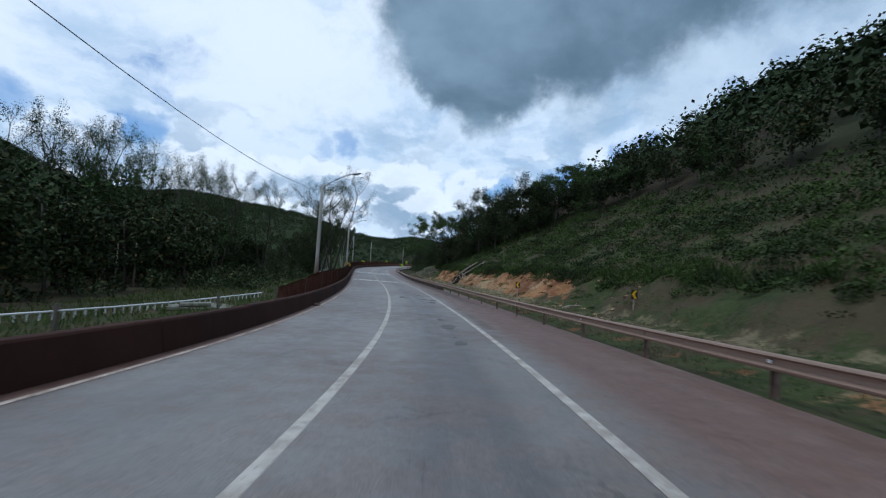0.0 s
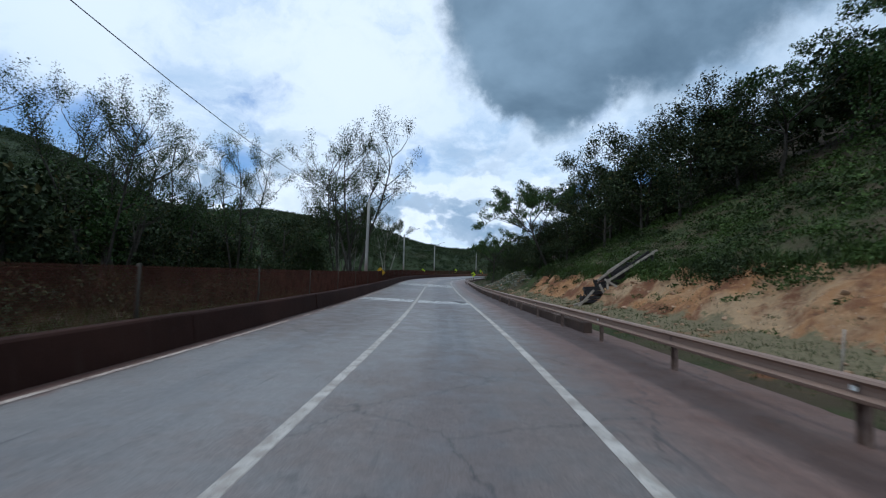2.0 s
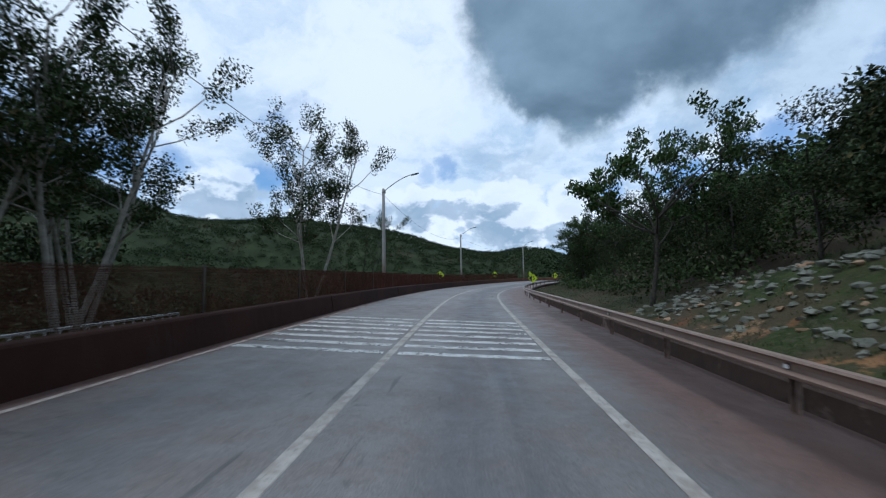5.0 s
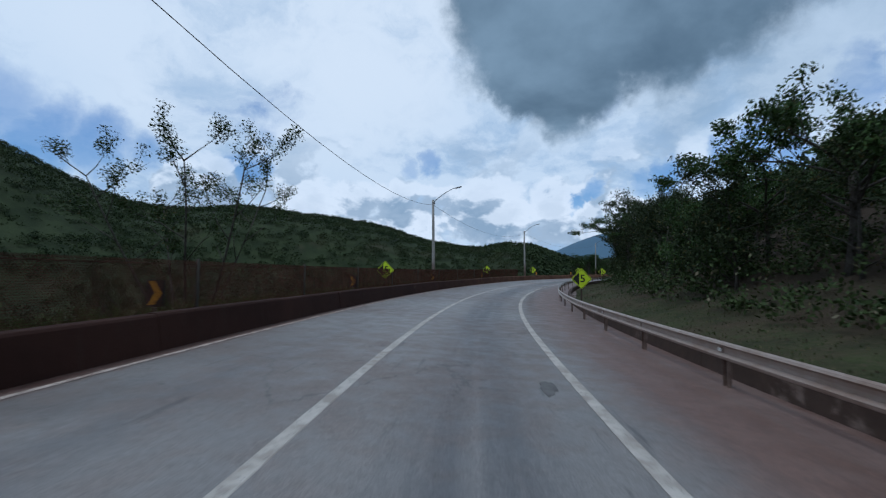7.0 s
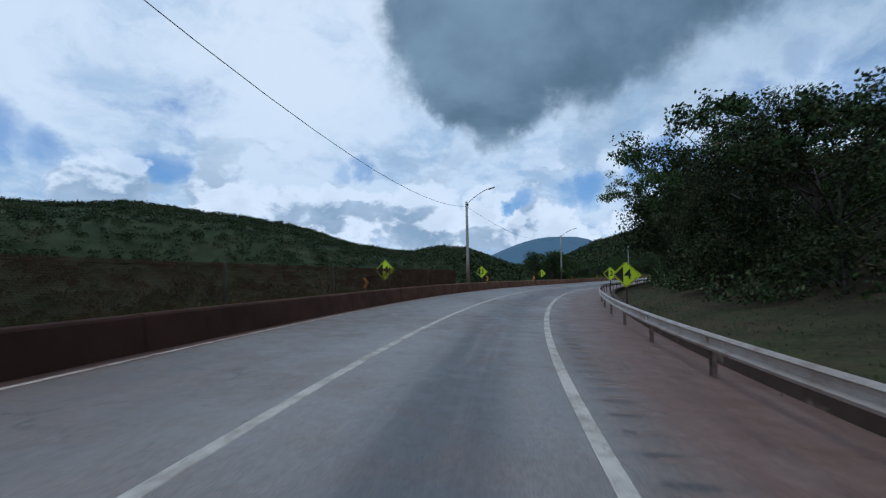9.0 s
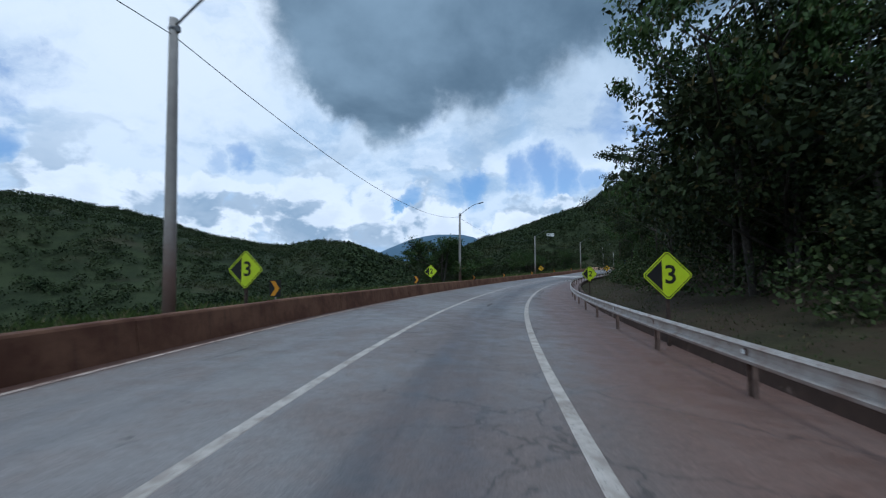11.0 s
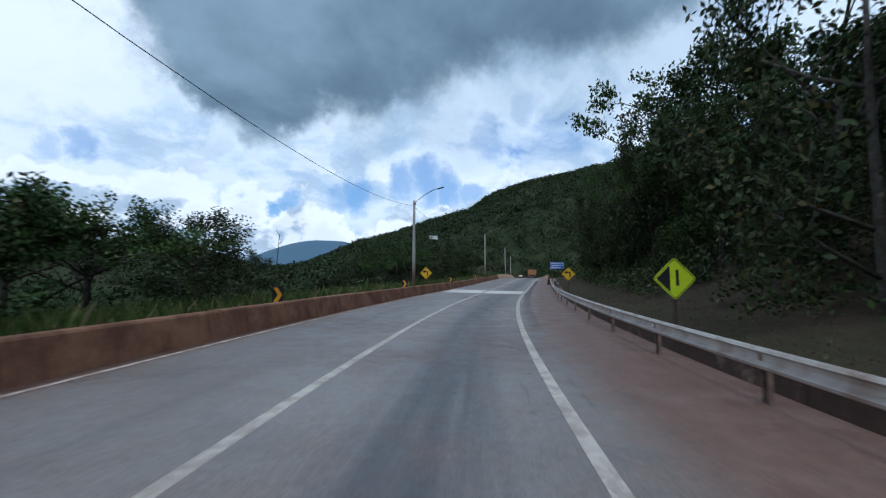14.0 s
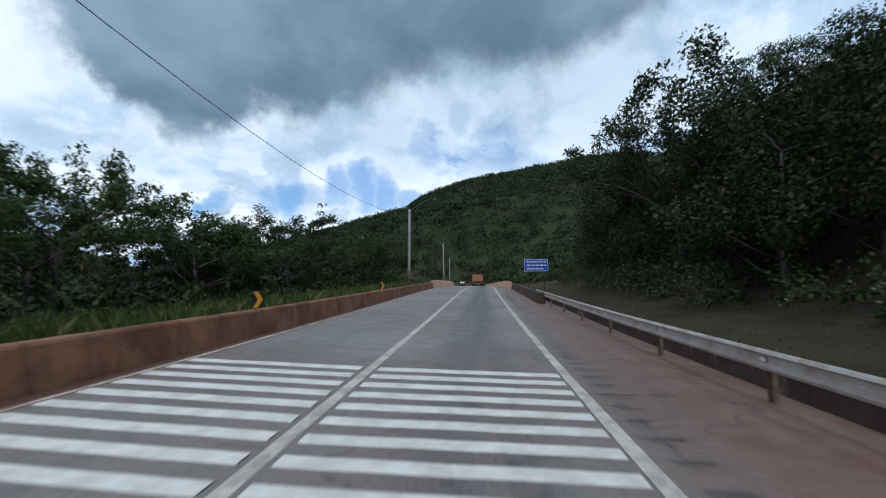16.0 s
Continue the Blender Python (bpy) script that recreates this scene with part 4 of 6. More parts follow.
def lamp_parts(h):
    rng = random.Random(4)
    pts = [(0, 0, -0.4), (0, 0, h * 0.35), (0, 0, h * 0.7), (0, 0, h)]
    pole = mesh_of("pole", *tube(pts, [0.155, 0.14, 0.122, 0.105], 14), M_POLE, True)
    t = np.linspace(0, 1, 9)
    arm_pts = np.stack([2.25 * t, -0.25 * t, h - 0.25 + 1.2 * (1 - (1 - t) ** 1.45)], -1)
    arm = mesh_of("arm", *tube(arm_pts, [0.032] * 9, 8), M_ARM, True)
    bm = bmesh.new()
    box(bm, 0.62, 0.24, 0.085, None, 0.03)
    for v in bm.verts:
        if v.co.x > 0.1:
            v.co.y *= 0.8
            v.co.z *= 0.7
    head = bm_mesh("lamp_head", bm, M_HEAD)
    bm = bmesh.new()
    box(bm, 0.36, 0.17, 0.02, None, 0.006)
    lens = bm_mesh("lens", bm, M_LENS)
    bm = bmesh.new()
    for z in (h - 0.28,):
        bmesh.ops.create_cone(bm, cap_ends=True, segments=12, radius1=0.128, radius2=0.128, depth=0.05, matrix=pose(0, 0, z))
    box(bm, 0.16, 0.10, 0.16, pose(0.1, 0, h - 0.3), 0.01)
    clamp = bm_mesh("clamp", bm, M_ARM)
    return pole, arm, head, lens, clamp, arm_pts[-1]


LAMPS = [(-4, -5.4), (36.7, -5.5), (76.3, -4.95), (116.8, -5.1), (153.9, -5.2), (189.5, -5.5), (227.9, -5.65), (269.9, -6.05), (310.7, -5.15), (352, -5.3), (394, -5.3)]
first_lamp = None
pole, arm, head, lens, clamp, tip = lamp_parts(8.15)
for s, off in LAMPS:
    p = road(s, off, 0.0)
    m = pose(float(p[0]), float(p[1]), float(p[2]), random.Random(int(s)).uniform(-0.6, 0.6), random.Random(int(s) + 1).uniform(-1.0, 0.4), heading(s))
    if first_lamp is None:
        first_lamp = thing("street_lamp", "grey concrete lamp pole with a curved arm and flat head", "street lamp", m, "street lamps along the road")
        part("pole", pole, first_lamp, "grey concrete pole, reddish with dirt below")
        part("arm", arm, first_lamp, "thin bent steel arm")
        hd = part("lamp_head", head, first_lamp, "dark flat lamp head", pose(float(tip[0]) + 0.25, float(tip[1]), float(tip[2]) + 0.03, 0, -14, 0))
        part("lens", lens, hd, m=pose(0.05, 0, -0.045))
        part("clamp", clamp, first_lamp)
    else:
        copy_thing(first_lamp, m)

for (s0, d0), (s1, d1) in zip(LAMPS, LAMPS[1:]):
    t = np.linspace(0, 1, 15)
    a, b = road(s0, d0 - 0.13, 7.7), road(s1, d1 - 0.13, 7.7)
    pts = a[None] * (1 - t[:, None]) + b[None] * t[:, None]
    pts[:, 2] -= 4 * 1.45 * t * (1 - t)
    thing("overhead_cable", "thin black cable hung from lamp pole to lamp pole", "cable", group="overhead cables", me=mesh_of("overhead_cable", *tube(pts, [0.012] * 15, 5), M_WIRE, True))

# ---------- signs ----------


def plate(name, pts, mat, y0, y1):
    """A flat polygon of (x, z) points with thickness from y0 (front) to y1."""
    n = len(pts)
    v = [(x, y0, z) for x, z in pts] + [(x, y1, z) for x, z in pts]
    f = [tuple(range(n)), tuple(range(2 * n - 1, n - 1, -1))] + [(i, n + i, n + (i + 1) % n, (i + 1) % n) for i in range(n)]
    bm = bmesh.new()
    vs = [bm.verts.new(c) for c in v]
    for q in f:
        bm.faces.new([vs[i] for i in q])
    return bm_mesh(name, bm, mat)


def diamond(r, round_=0.06):
    out = []
    for k in range(4):
        a = math.pi / 2 * k
        c = Vector((math.cos(a), math.sin(a))) * r
        p = Vector((math.cos(a - math.pi / 2), math.sin(a - math.pi / 2))) * r
        q = Vector((math.cos(a + math.pi / 2), math.sin(a + math.pi / 2))) * r
        for to in (p, q):
            out.append(tuple(c + (to - c).normalized() * round_))
    return out


def ring(name, outer, inner, mat, y0, y1):
    n = len(outer)
    v = [(x, y0, z) for x, z in outer] + [(x, y0, z) for x, z in inner] + [(x, y1, z) for x, z in outer] + [(x, y1, z) for x, z in inner]
    f = []
    for i in range(n):
        k = (i + 1) % n
        f += [(i, k, n + k, n + i), (2 * n + i, 3 * n + i, 3 * n + k, 2 * n + k), (i, 2 * n + i, 2 * n + k, k), (n + i, n + k, 3 * n + k, 3 * n + i)]
    bm = bmesh.new()
    vs = [bm.verts.new(c) for c in v]
    for q in f:
        bm.faces.new([vs[i] for i in q])
    return bm_mesh(name, bm, mat)


def letters(text, size, mat, bold=0.02):
    cu = bpy.data.curves.new("lettering", "FONT")
    cu.body, cu.size, cu.extrude, cu.offset = text, size, 0.0015, bold
    cu.align_x, cu.align_y = "CENTER", "CENTER"
    cu.resolution_u = 4
    ob = bpy.data.objects.new("lettering", cu)
    me = bpy.data.meshes.new_from_object(ob)
    bpy.data.objects.remove(ob)
    me.materials.clear()
    me.materials.append(mat)
    return me


def sign_post(height):
    bm = bmesh.new()
    box(bm, 0.085, 0.07, height, pose(0, 0.055, height / 2 - 0.3), 0.008)
    return bm_mesh("post", bm, M_SIGNPOST)


R = 0.60
DIA, DIA_IN, DIA_IN2 = diamond(R), diamond(R - 0.035, 0.05), diamond(R - 0.06, 0.045)
ARROW = [(0.10, -0.27), (0.20, -0.27), (0.20, 0.10), (0.16, 0.17), (0.10, 0.19), (-0.10, 0.19), (-0.10, 0.29), (-0.32, 0.14), (-0.10, -0.01), (-0.10, 0.09), (0.06, 0.09), (0.10, 0.05)]
POST_SIGN = sign_post(1.9)
PLATES = {}


def diamond_sign(s, d, z, colour, what, turn=0.0, mirror=False, lean=0.0):
    p = road(s, d, 0.0)
    z0 = float(heights(p[0:1], p[1:2])[0])
    up = float(p[2]) + z - z0
    number = what in "12345"
    if number:
        label, cat = "lime yellow diamond sign, black wedge and numeral " + what + ", dark post", "road sign"
    else:
        label, cat = "amber diamond sign with a black bent arrow on a dark post", "road sign"
    ob = thing("road_sign", label, cat, pose(float(p[0]), float(p[1]), z0, 0, lean, heading(s) + turn), "diamond signs along the bend")
    key = (colour.name, what, mirror)
    if key not in PLATES:
        fx = -1 if mirror else 1
        rows = [("panel", plate("panel", DIA, colour, -0.004, 0.004)), ("border", ring("border", DIA_IN, DIA_IN2, M_BLACK, -0.0075, -0.0045))]
        if number:
            q = 0.62 * R * 0.88
            wedge = [(-0.50, 0.0), (-0.13, -0.37), (-0.13, 0.37)]
            rows.append(("wedge", plate("wedge", wedge, M_BLACK, -0.0085, -0.0045)))
            rows.append(("numeral", letters(what, 0.62, M_BLACK, 0.009)))
        else:
            rows.append(("arrow", plate("arrow", [(fx * x, zz) for x, zz in ARROW], M_BLACK, -0.0085, -0.0045)))
        PLATES[key] = rows
    part("post", POST_SIGN, ob, m=Matrix.Diagonal((1, 1, (up + 0.3) / 1.9 * 1.12, 1)))
    face = None
    for name, me in PLATES[key]:
        m = pose(0, 0, up)
        if name == "numeral":
            m = pose(0.07, -0.006, up, 90, 0, 0)
        if name == "panel":
            face = part(name, me, ob, m=m)
        else:
            part(name, me, face, m=pose(0, 0, -up) @ m)
    return ob


for what, sl, sr, dl, dr in (("5", 141.6, 141.3, -5.05, 7.0), ("4", 173.0, 171.4, -5.45, 6.9), ("3", 191.8, 190.7, -4.95, 6.7), ("2", 216.8, 216.4, -5.35, 7.7), ("1", None, 244.6, 0, 7.65)):
    if sl is not None:
        diamond_sign(sl, dl, 1.62, M_LIME, what, turn=-3)
    diamond_sign(sr, dr, 1.66, M_LIME, what, turn=4)
diamond_sign(272.5, -5.6, 1.62, M_AMBER, "left")
diamond_sign(271.7, 7.25, 1.78, M_AMBER, "left", lean=1.5)
diamond_sign(86.3, -4.95, 1.5, M_AMBER, "right", mirror=True)


def chevron_sign(s, d, z, right=True, sheet=None, turn=0.0):
    p = road(s, d, 0.0)
    z0 = float(heights(p[0:1], p[1:2])[0])
    up = float(p[2]) + z - z0
    label = "black curve marker with an orange chevron on a thin post" if sheet is M_ORANGE else "black curve marker with a yellow chevron on a thin post"
    ob = thing("curve_marker", label, "road sign", pose(float(p[0]), float(p[1]), z0, 0, 0, heading(s) + turn), "curve markers along the bend")
    k = 0.72 if sheet is M_AMBER else 1.0
    w, h = 0.215 * k, 0.285 * k
    bm = bmesh.new()
    box(bm, 2 * w, 0.008, 2 * h, None, 0.0)
    panel = part("panel", bm_mesh("panel", bm, M_BLACK), ob, m=pose(0, 0, up))
    fx = 1 if right else -1
    pts = [(-0.17, 0.25), (-0.01, 0.25), (0.17, 0.0), (-0.01, -0.25), (-0.17, -0.25), (0.0, 0.0)]
    part("chevron", plate("chevron", [(fx * x * k, zz * k) for x, zz in pts], sheet, -0.009, -0.0045), panel)
    bm = bmesh.new()
    box(bm, 0.05, 0.04, up + 0.3, pose(0, 0.03, (up + 0.3) / 2 - 0.3 - 0.0), 0.005)
    part("post", bm_mesh("post", bm, M_PLANK), ob)


chevron_sign(33.5, 9.06, 1.5, False, M_AMBER)
chevron_sign(21.5, 10.85, 1.55, False, M_AMBER, 6)
for s in (122.9, 135.8, 152.8, 169.5, 193.4, 211.5, 231.1, 246.3, 263.5, 280.5, 298):
    chevron_sign(s, -4.9, 1.0 if s < 220 else 0.86, True, M_ORANGE, turn=-4)

# blue direction board with unreadable lettering
p = road(310.6, 7.25, 0)
z0 = float(heights(p[0:1], p[1:2])[0])
up = float(p[2]) + 2.7 - z0
board = thing("direction_board", "blue road board with three lines of white lettering on two posts", "road sign", pose(float(p[0]), float(p[1]), z0, 0, 0, heading(300) + 2))
bm = bmesh.new()
box(bm, 2.3, 0.02, 1.2, None, 0.004)
panel = part("panel", bm_mesh("panel", bm, M_BLUE), board, m=pose(0, 0, up))
part("border", ring("border", [(-1.12, -0.57), (1.12, -0.57), (1.12, 0.57), (-1.12, 0.57)], [(-1.085, -0.535), (1.085, -0.535), (1.085, 0.535), (-1.085, 0.535)], M_WHITE, -0.016, -0.011), panel)
rng = random.Random(3)
for k, z in enumerate((0.33, 0.0, -0.33)):
    x = -0.9
    while x < 0.85:
        w = min(rng.uniform(0.18, 0.42), 0.95 - x)
        if rng.random() < 0.9:
            bm = bmesh.new()
            box(bm, w, 0.006, 0.13, pose(x + w / 2, -0.014, z))
            part("lettering_bar", bm_mesh("lettering_bar", bm, M_WHITE), panel)
        x += w + 0.08
for x in (-0.75, 0.75):
    bm = bmesh.new()
    box(bm, 0.09, 0.09, up + 0.6, pose(x, 0.06, up / 2), 0.006)
    part("post", bm_mesh("post", bm, M_SIGNPOST), board)

# far white billboard on the hillside
z0 = float(heights([103.6], [466.0])[0])
board = thing("billboard", "small white billboard on two posts on the wooded hillside", "billboard", pose(103.6, 466, z0, 0, 0, -16))
up = max(24.0 - z0, 3.0)
bm = bmesh.new()
box(bm, 5.0, 0.15, 2.2, pose(0, 0, up), 0.02)
part("panel", bm_mesh("panel", bm, M_WHITE), board)
for x in (-1.8, 1.8):
    bm = bmesh.new()
    box(bm, 0.2, 0.2, up + 1, pose(x, 0.2, up / 2 - 0.5), 0.02)
    part("post", bm_mesh("post", bm, M_ARM), board)

# two slim white posts and a low white railing on the land beyond the barrier
for dx in (0.0, 1.15):
    x, y = -28.2 + dx, 40.0 + dx * 0.6
    z0 = float(heights([x], [y])[0])
    v, f = tube([(0, 0, -0.3), (0, 0, 1.8), (0, 0, 3.9)], [0.075, 0.07, 0.065], 10)
    thing("white_post", "slim pale concrete post standing in the field", "post", pose(x, y, z0), "pale posts in the field", me=mesh_of("white_post", v, f, M_PLANK, True))


def low_railing(s0, s1, d, d1):
    root = thing("low_railing", "low white-painted railing with short uprights beside a side lane", "railing")
    bm = bmesh.new()
    box(bm, 0.05, 0.09, 0.3, pose(0, 0, 0.15), 0.008)
    upright = bm_mesh("upright", bm, M_WHITE)
    n = int((s1 - s0) / 0.42)
    xy = road(np.linspace(s0, s1, n), np.linspace(d, d1, n), 0.0)
    zz = heights(xy[:, 0], xy[:, 1])
    for k in range(n):
        part("upright", upright, root, m=pose(float(xy[k, 0]), float(xy[k, 1]), float(zz[k]) - 0.03, 0, 0, heading(s0)))
    pts = np.stack([xy[:, 0], xy[:, 1], zz + 0.30], -1)
    part("top_rail", mesh_of("top_rail", *tube(pts, [0.045] * n, 6), M_WHITE, True), root)


low_railing(12, 34, -14.5, -8.6)
low_railing(84, 100, -9.8, -9.4)

# stakes, a fallen branch and a sack of dirt
p = road(44.5, 8.3)
z0 = float(heights(p[0:1], p[1:2])[0])
for k, (dx, dy, lean) in enumerate([(0, 0, 3), (0.25, -0.9, -8)]):
    v, f = tube([(0, 0, -0.1), (0, 0, 0.45), (0, 0, 0.95)], [0.022, 0.02, 0.016], 6)
    thing("marker_stake", "thin pale wooden stake stuck in the dry verge", "stake", pose(float(p[0]) + dx, float(p[1]) + dy, z0, lean, lean * 0.6, 0), "stakes in the verge", me=mesh_of("marker_stake", v, f, M_PLANK, True))
p = road(26.5, 10.3)
z0 = float(heights(p[0:1], p[1:2])[0])
v, f = joined([tube([(-0.9, 0, 0.06), (-0.3, 0.1, 0.16), (0.4, 0.0, 0.2), (1.1, -0.1, 0.34)], [0.045, 0.04, 0.03, 0.015], 6), tube([(0.0, 0.05, 0.17), (0.4, 0.3, 0.3), (0.7, 0.5, 0.28)], [0.025, 0.018, 0.01], 5)])
thing("fallen_branch", "pale bare branch lying on the mown verge", "branch", pose(float(p[0]), float(p[1]), z0, 0, 0, 30), me=mesh_of("fallen_branch", v, f, M_PLANK, True))
p = road(26.8, -3.82)
bm = bmesh.new()
bmesh.ops.create_icosphere(bm, subdivisions=3, radius=1.0)
for w in bm.verts:
    c = w.co
    k = 1 + 0.18 * math.sin(4 * c.x + 2 * c.y) + 0.12 * math.sin(7 * c.y + 3 * c.z)
    w.co = Vector((c.x * 0.18 * k, c.y * 0.34 * k, max(c.z, -0.35) * 0.10 * k + 0.035))
thing("dirt_sack", "dusty grey sack lying at the foot of the barrier", "sack", pose(float(p[0]), float(p[1]), float(p[2]), 0, 0, heading(20) + 8), me=bm_mesh("dirt_sack", bm, M_KERB, True))
p = road(25.0, -9.6)
z0 = float(heights(p[0:1], p[1:2])[0])
slab = thing("slab_stack", "broken grey concrete slabs stacked low in the grass", "slabs", pose(float(p[0]), float(p[1]), z0, 0, 0, 20))
for k, (x, y, z, w, l, rz, rx) in enumerate([(0, 0, 0.10, 1.6, 1.0, 0, 2), (0.3, 0.1, 0.27, 1.3, 0.9, 12, -3), (1.3, 0.2, 0.16, 1.2, 0.9, -8, 6)]):
    bm = bmesh.new()
    box(bm, w, l, 0.14, None, 0.02)
    part("slab", bm_mesh("slab", bm, M_RUBBLE), slab, m=pose(x, y, z, rx, rx * 0.6, rz))

# collapsed timber pile on the bank
p = road(63.0, 10.75, 0)
z0 = float(heights(p[0:1], p[1:2])[0])
pile = thing("timber_pile", "collapsed stack of black timber boxes with pale planks on bank", "timber pile", pose(float(p[0]), float(p[1]), z0 - 0.5, 0, 0, heading(62) - 8))
rng = random.Random(8)
for k, (x, y, z, w, h, dep, rz, ry) in enumerate([(-0.1, 0.1, 0.40, 1.5, 0.42, 0.9, 4, -3), (1.3, 0.6, 0.75, 1.1, 0.45, 0.9, -9, 6), (0.0, 0.3, 0.95, 1.3, 0.40, 0.9, -5, -9), (0.7, 0.7, 1.50, 1.25, 0.38, 0.8, 10, -24),
                                                   (1.7, 1.2, 1.60, 1.1, 0.42, 0.9, 14, -20), (1.8, 1.5, 2.25, 1.2, 0.36, 0.8, 5, -31)]):
    # open crates of two boards a side, some of them broken short
    bm = bmesh.new()
    box(bm, w * 0.96, dep * 0.94, 0.04, pose(0, 0, -h * 0.42), 0.01)
    crate = part("timber_box", bm_mesh("timber_box", bm, M_TIMBER), pile, m=pose(x, y, z, rng.uniform(-9, 9), ry, rz))
    for q in (-0.5, 0.5):
        for row in (-0.27, 0.27):
            cut = rng.uniform(0.62, 1.0)
            bm = bmesh.new()
            box(bm, w * cut, 0.04, h * 0.46, None, 0.01)
            part("board", bm_mesh("board", bm, M_TIMBER), crate, m=pose(-w * (1 - cut) * 0.5, q * dep, row * h, rng.uniform(-5, 5), rng.uniform(-4, 4), 0))
            bm = bmesh.new()
            box(bm, 0.04, dep * rng.uniform(0.7, 1.0), h * 0.44, None, 0.01)
            part("board", bm_mesh("board", bm, M_TIMBER), crate, m=pose(q * w, 0, row * h, rng.uniform(-4, 4), 0, 0))
        for e in (-0.46, 0.46):
            bm = bmesh.new()
            box(bm, 0.07, 0.07, h * rng.uniform(1.0, 1.5), None, 0.01)
            part("batten", bm_mesh("batten", bm, M_TIMBER), crate, m=pose(e * w, q * dep * 0.9, 0.03))
for k, (x, y, z, ln, wd, ry) in enumerate([(2.0, 0.6, 2.05, 3.6, 0.42, -34), (2.2, 1.0, 2.4, 3.0, 0.40, -37)]):
    bm = bmesh.new()
    box(bm, ln, 0.05, wd, None, 0.012)
    box(bm, ln * 0.8, 0.05, wd * 0.8, pose(ln * 0.06, 0.12, -wd * 0.7, 0, 3, 2), 0.012)
    part("side_board", bm_mesh("side_board", bm, M_TIMBER), pile, m=pose(x, y, z, 6, ry, 12))
for k, (x, y, z, ln, ry, rz) in enumerate([(2.1, 0.3, 2.5, 3.6, -33, 12), (2.7, 1.1, 2.6, 2.4, -36, 16), (-0.7, -0.65, 0.5, 1.3, -48, 10), (0.3, -0.6, 0.8, 1.2, 62, 0), (1.0, -0.3, 1.25, 1.5, 30, 6), (0.9, 0.1, 2.2, 2.2, -38, 4), (-0.9, -0.5, 0.25, 1.2, -20, 20), (0.5, -0.55, 1.2, 0.9, 88, 0), (1.6, 0.5, 2.7, 2.3, -34, 8)]):
    bm = bmesh.new()
    box(bm, ln, 0.04, 0.13, None, 0.01)
    part("plank", bm_mesh("plank", bm, M_PLANK), pile, m=pose(x, y, z, rng.uniform(-10, 10), ry, rz))

# ---------- plants ----------


def unit(rng, n):
    v = rng.normal(size=(n, 3))
    return v / (np.linalg.norm(v, axis=1, keepdims=True) + 1e-9)


def leaves(rng, centres, a, b, droop=0.3):
    """Pointed leaf quads round the given centres."""
    n = len(centres)
    u = unit(rng, n)
    u[:, 2] -= droop
    u /= np.linalg.norm(u, axis=1, keepdims=True)
    w = np.cross(u, unit(rng, n))
    w /= np.linalg.norm(w, axis=1, keepdims=True) + 1e-9
    k = rng.uniform(0.65, 1.35, (n, 1))
    v = np.stack([centres - u * a * k, centres + w * b * k, centres + u * a * k, centres - w * b * k], 1).reshape(-1, 3)
    return v, np.arange(4 * n).reshape(n, 4)


def grow(rng, start, way, length, r0, r1, bend=0.25, lift=0.0, n=6):
    pts, p, w = [np.array(start, float)], np.array(start, float), np.array(way, float)
    for _ in range(n - 1):
        w = w + rng.normal(size=3) * bend / n + np.array([0, 0, lift / n])
        w /= np.linalg.norm(w)
        p = p + w * length / (n - 1)
        pts.append(p)
    return np.array(pts), np.linspace(r0, r1, n)


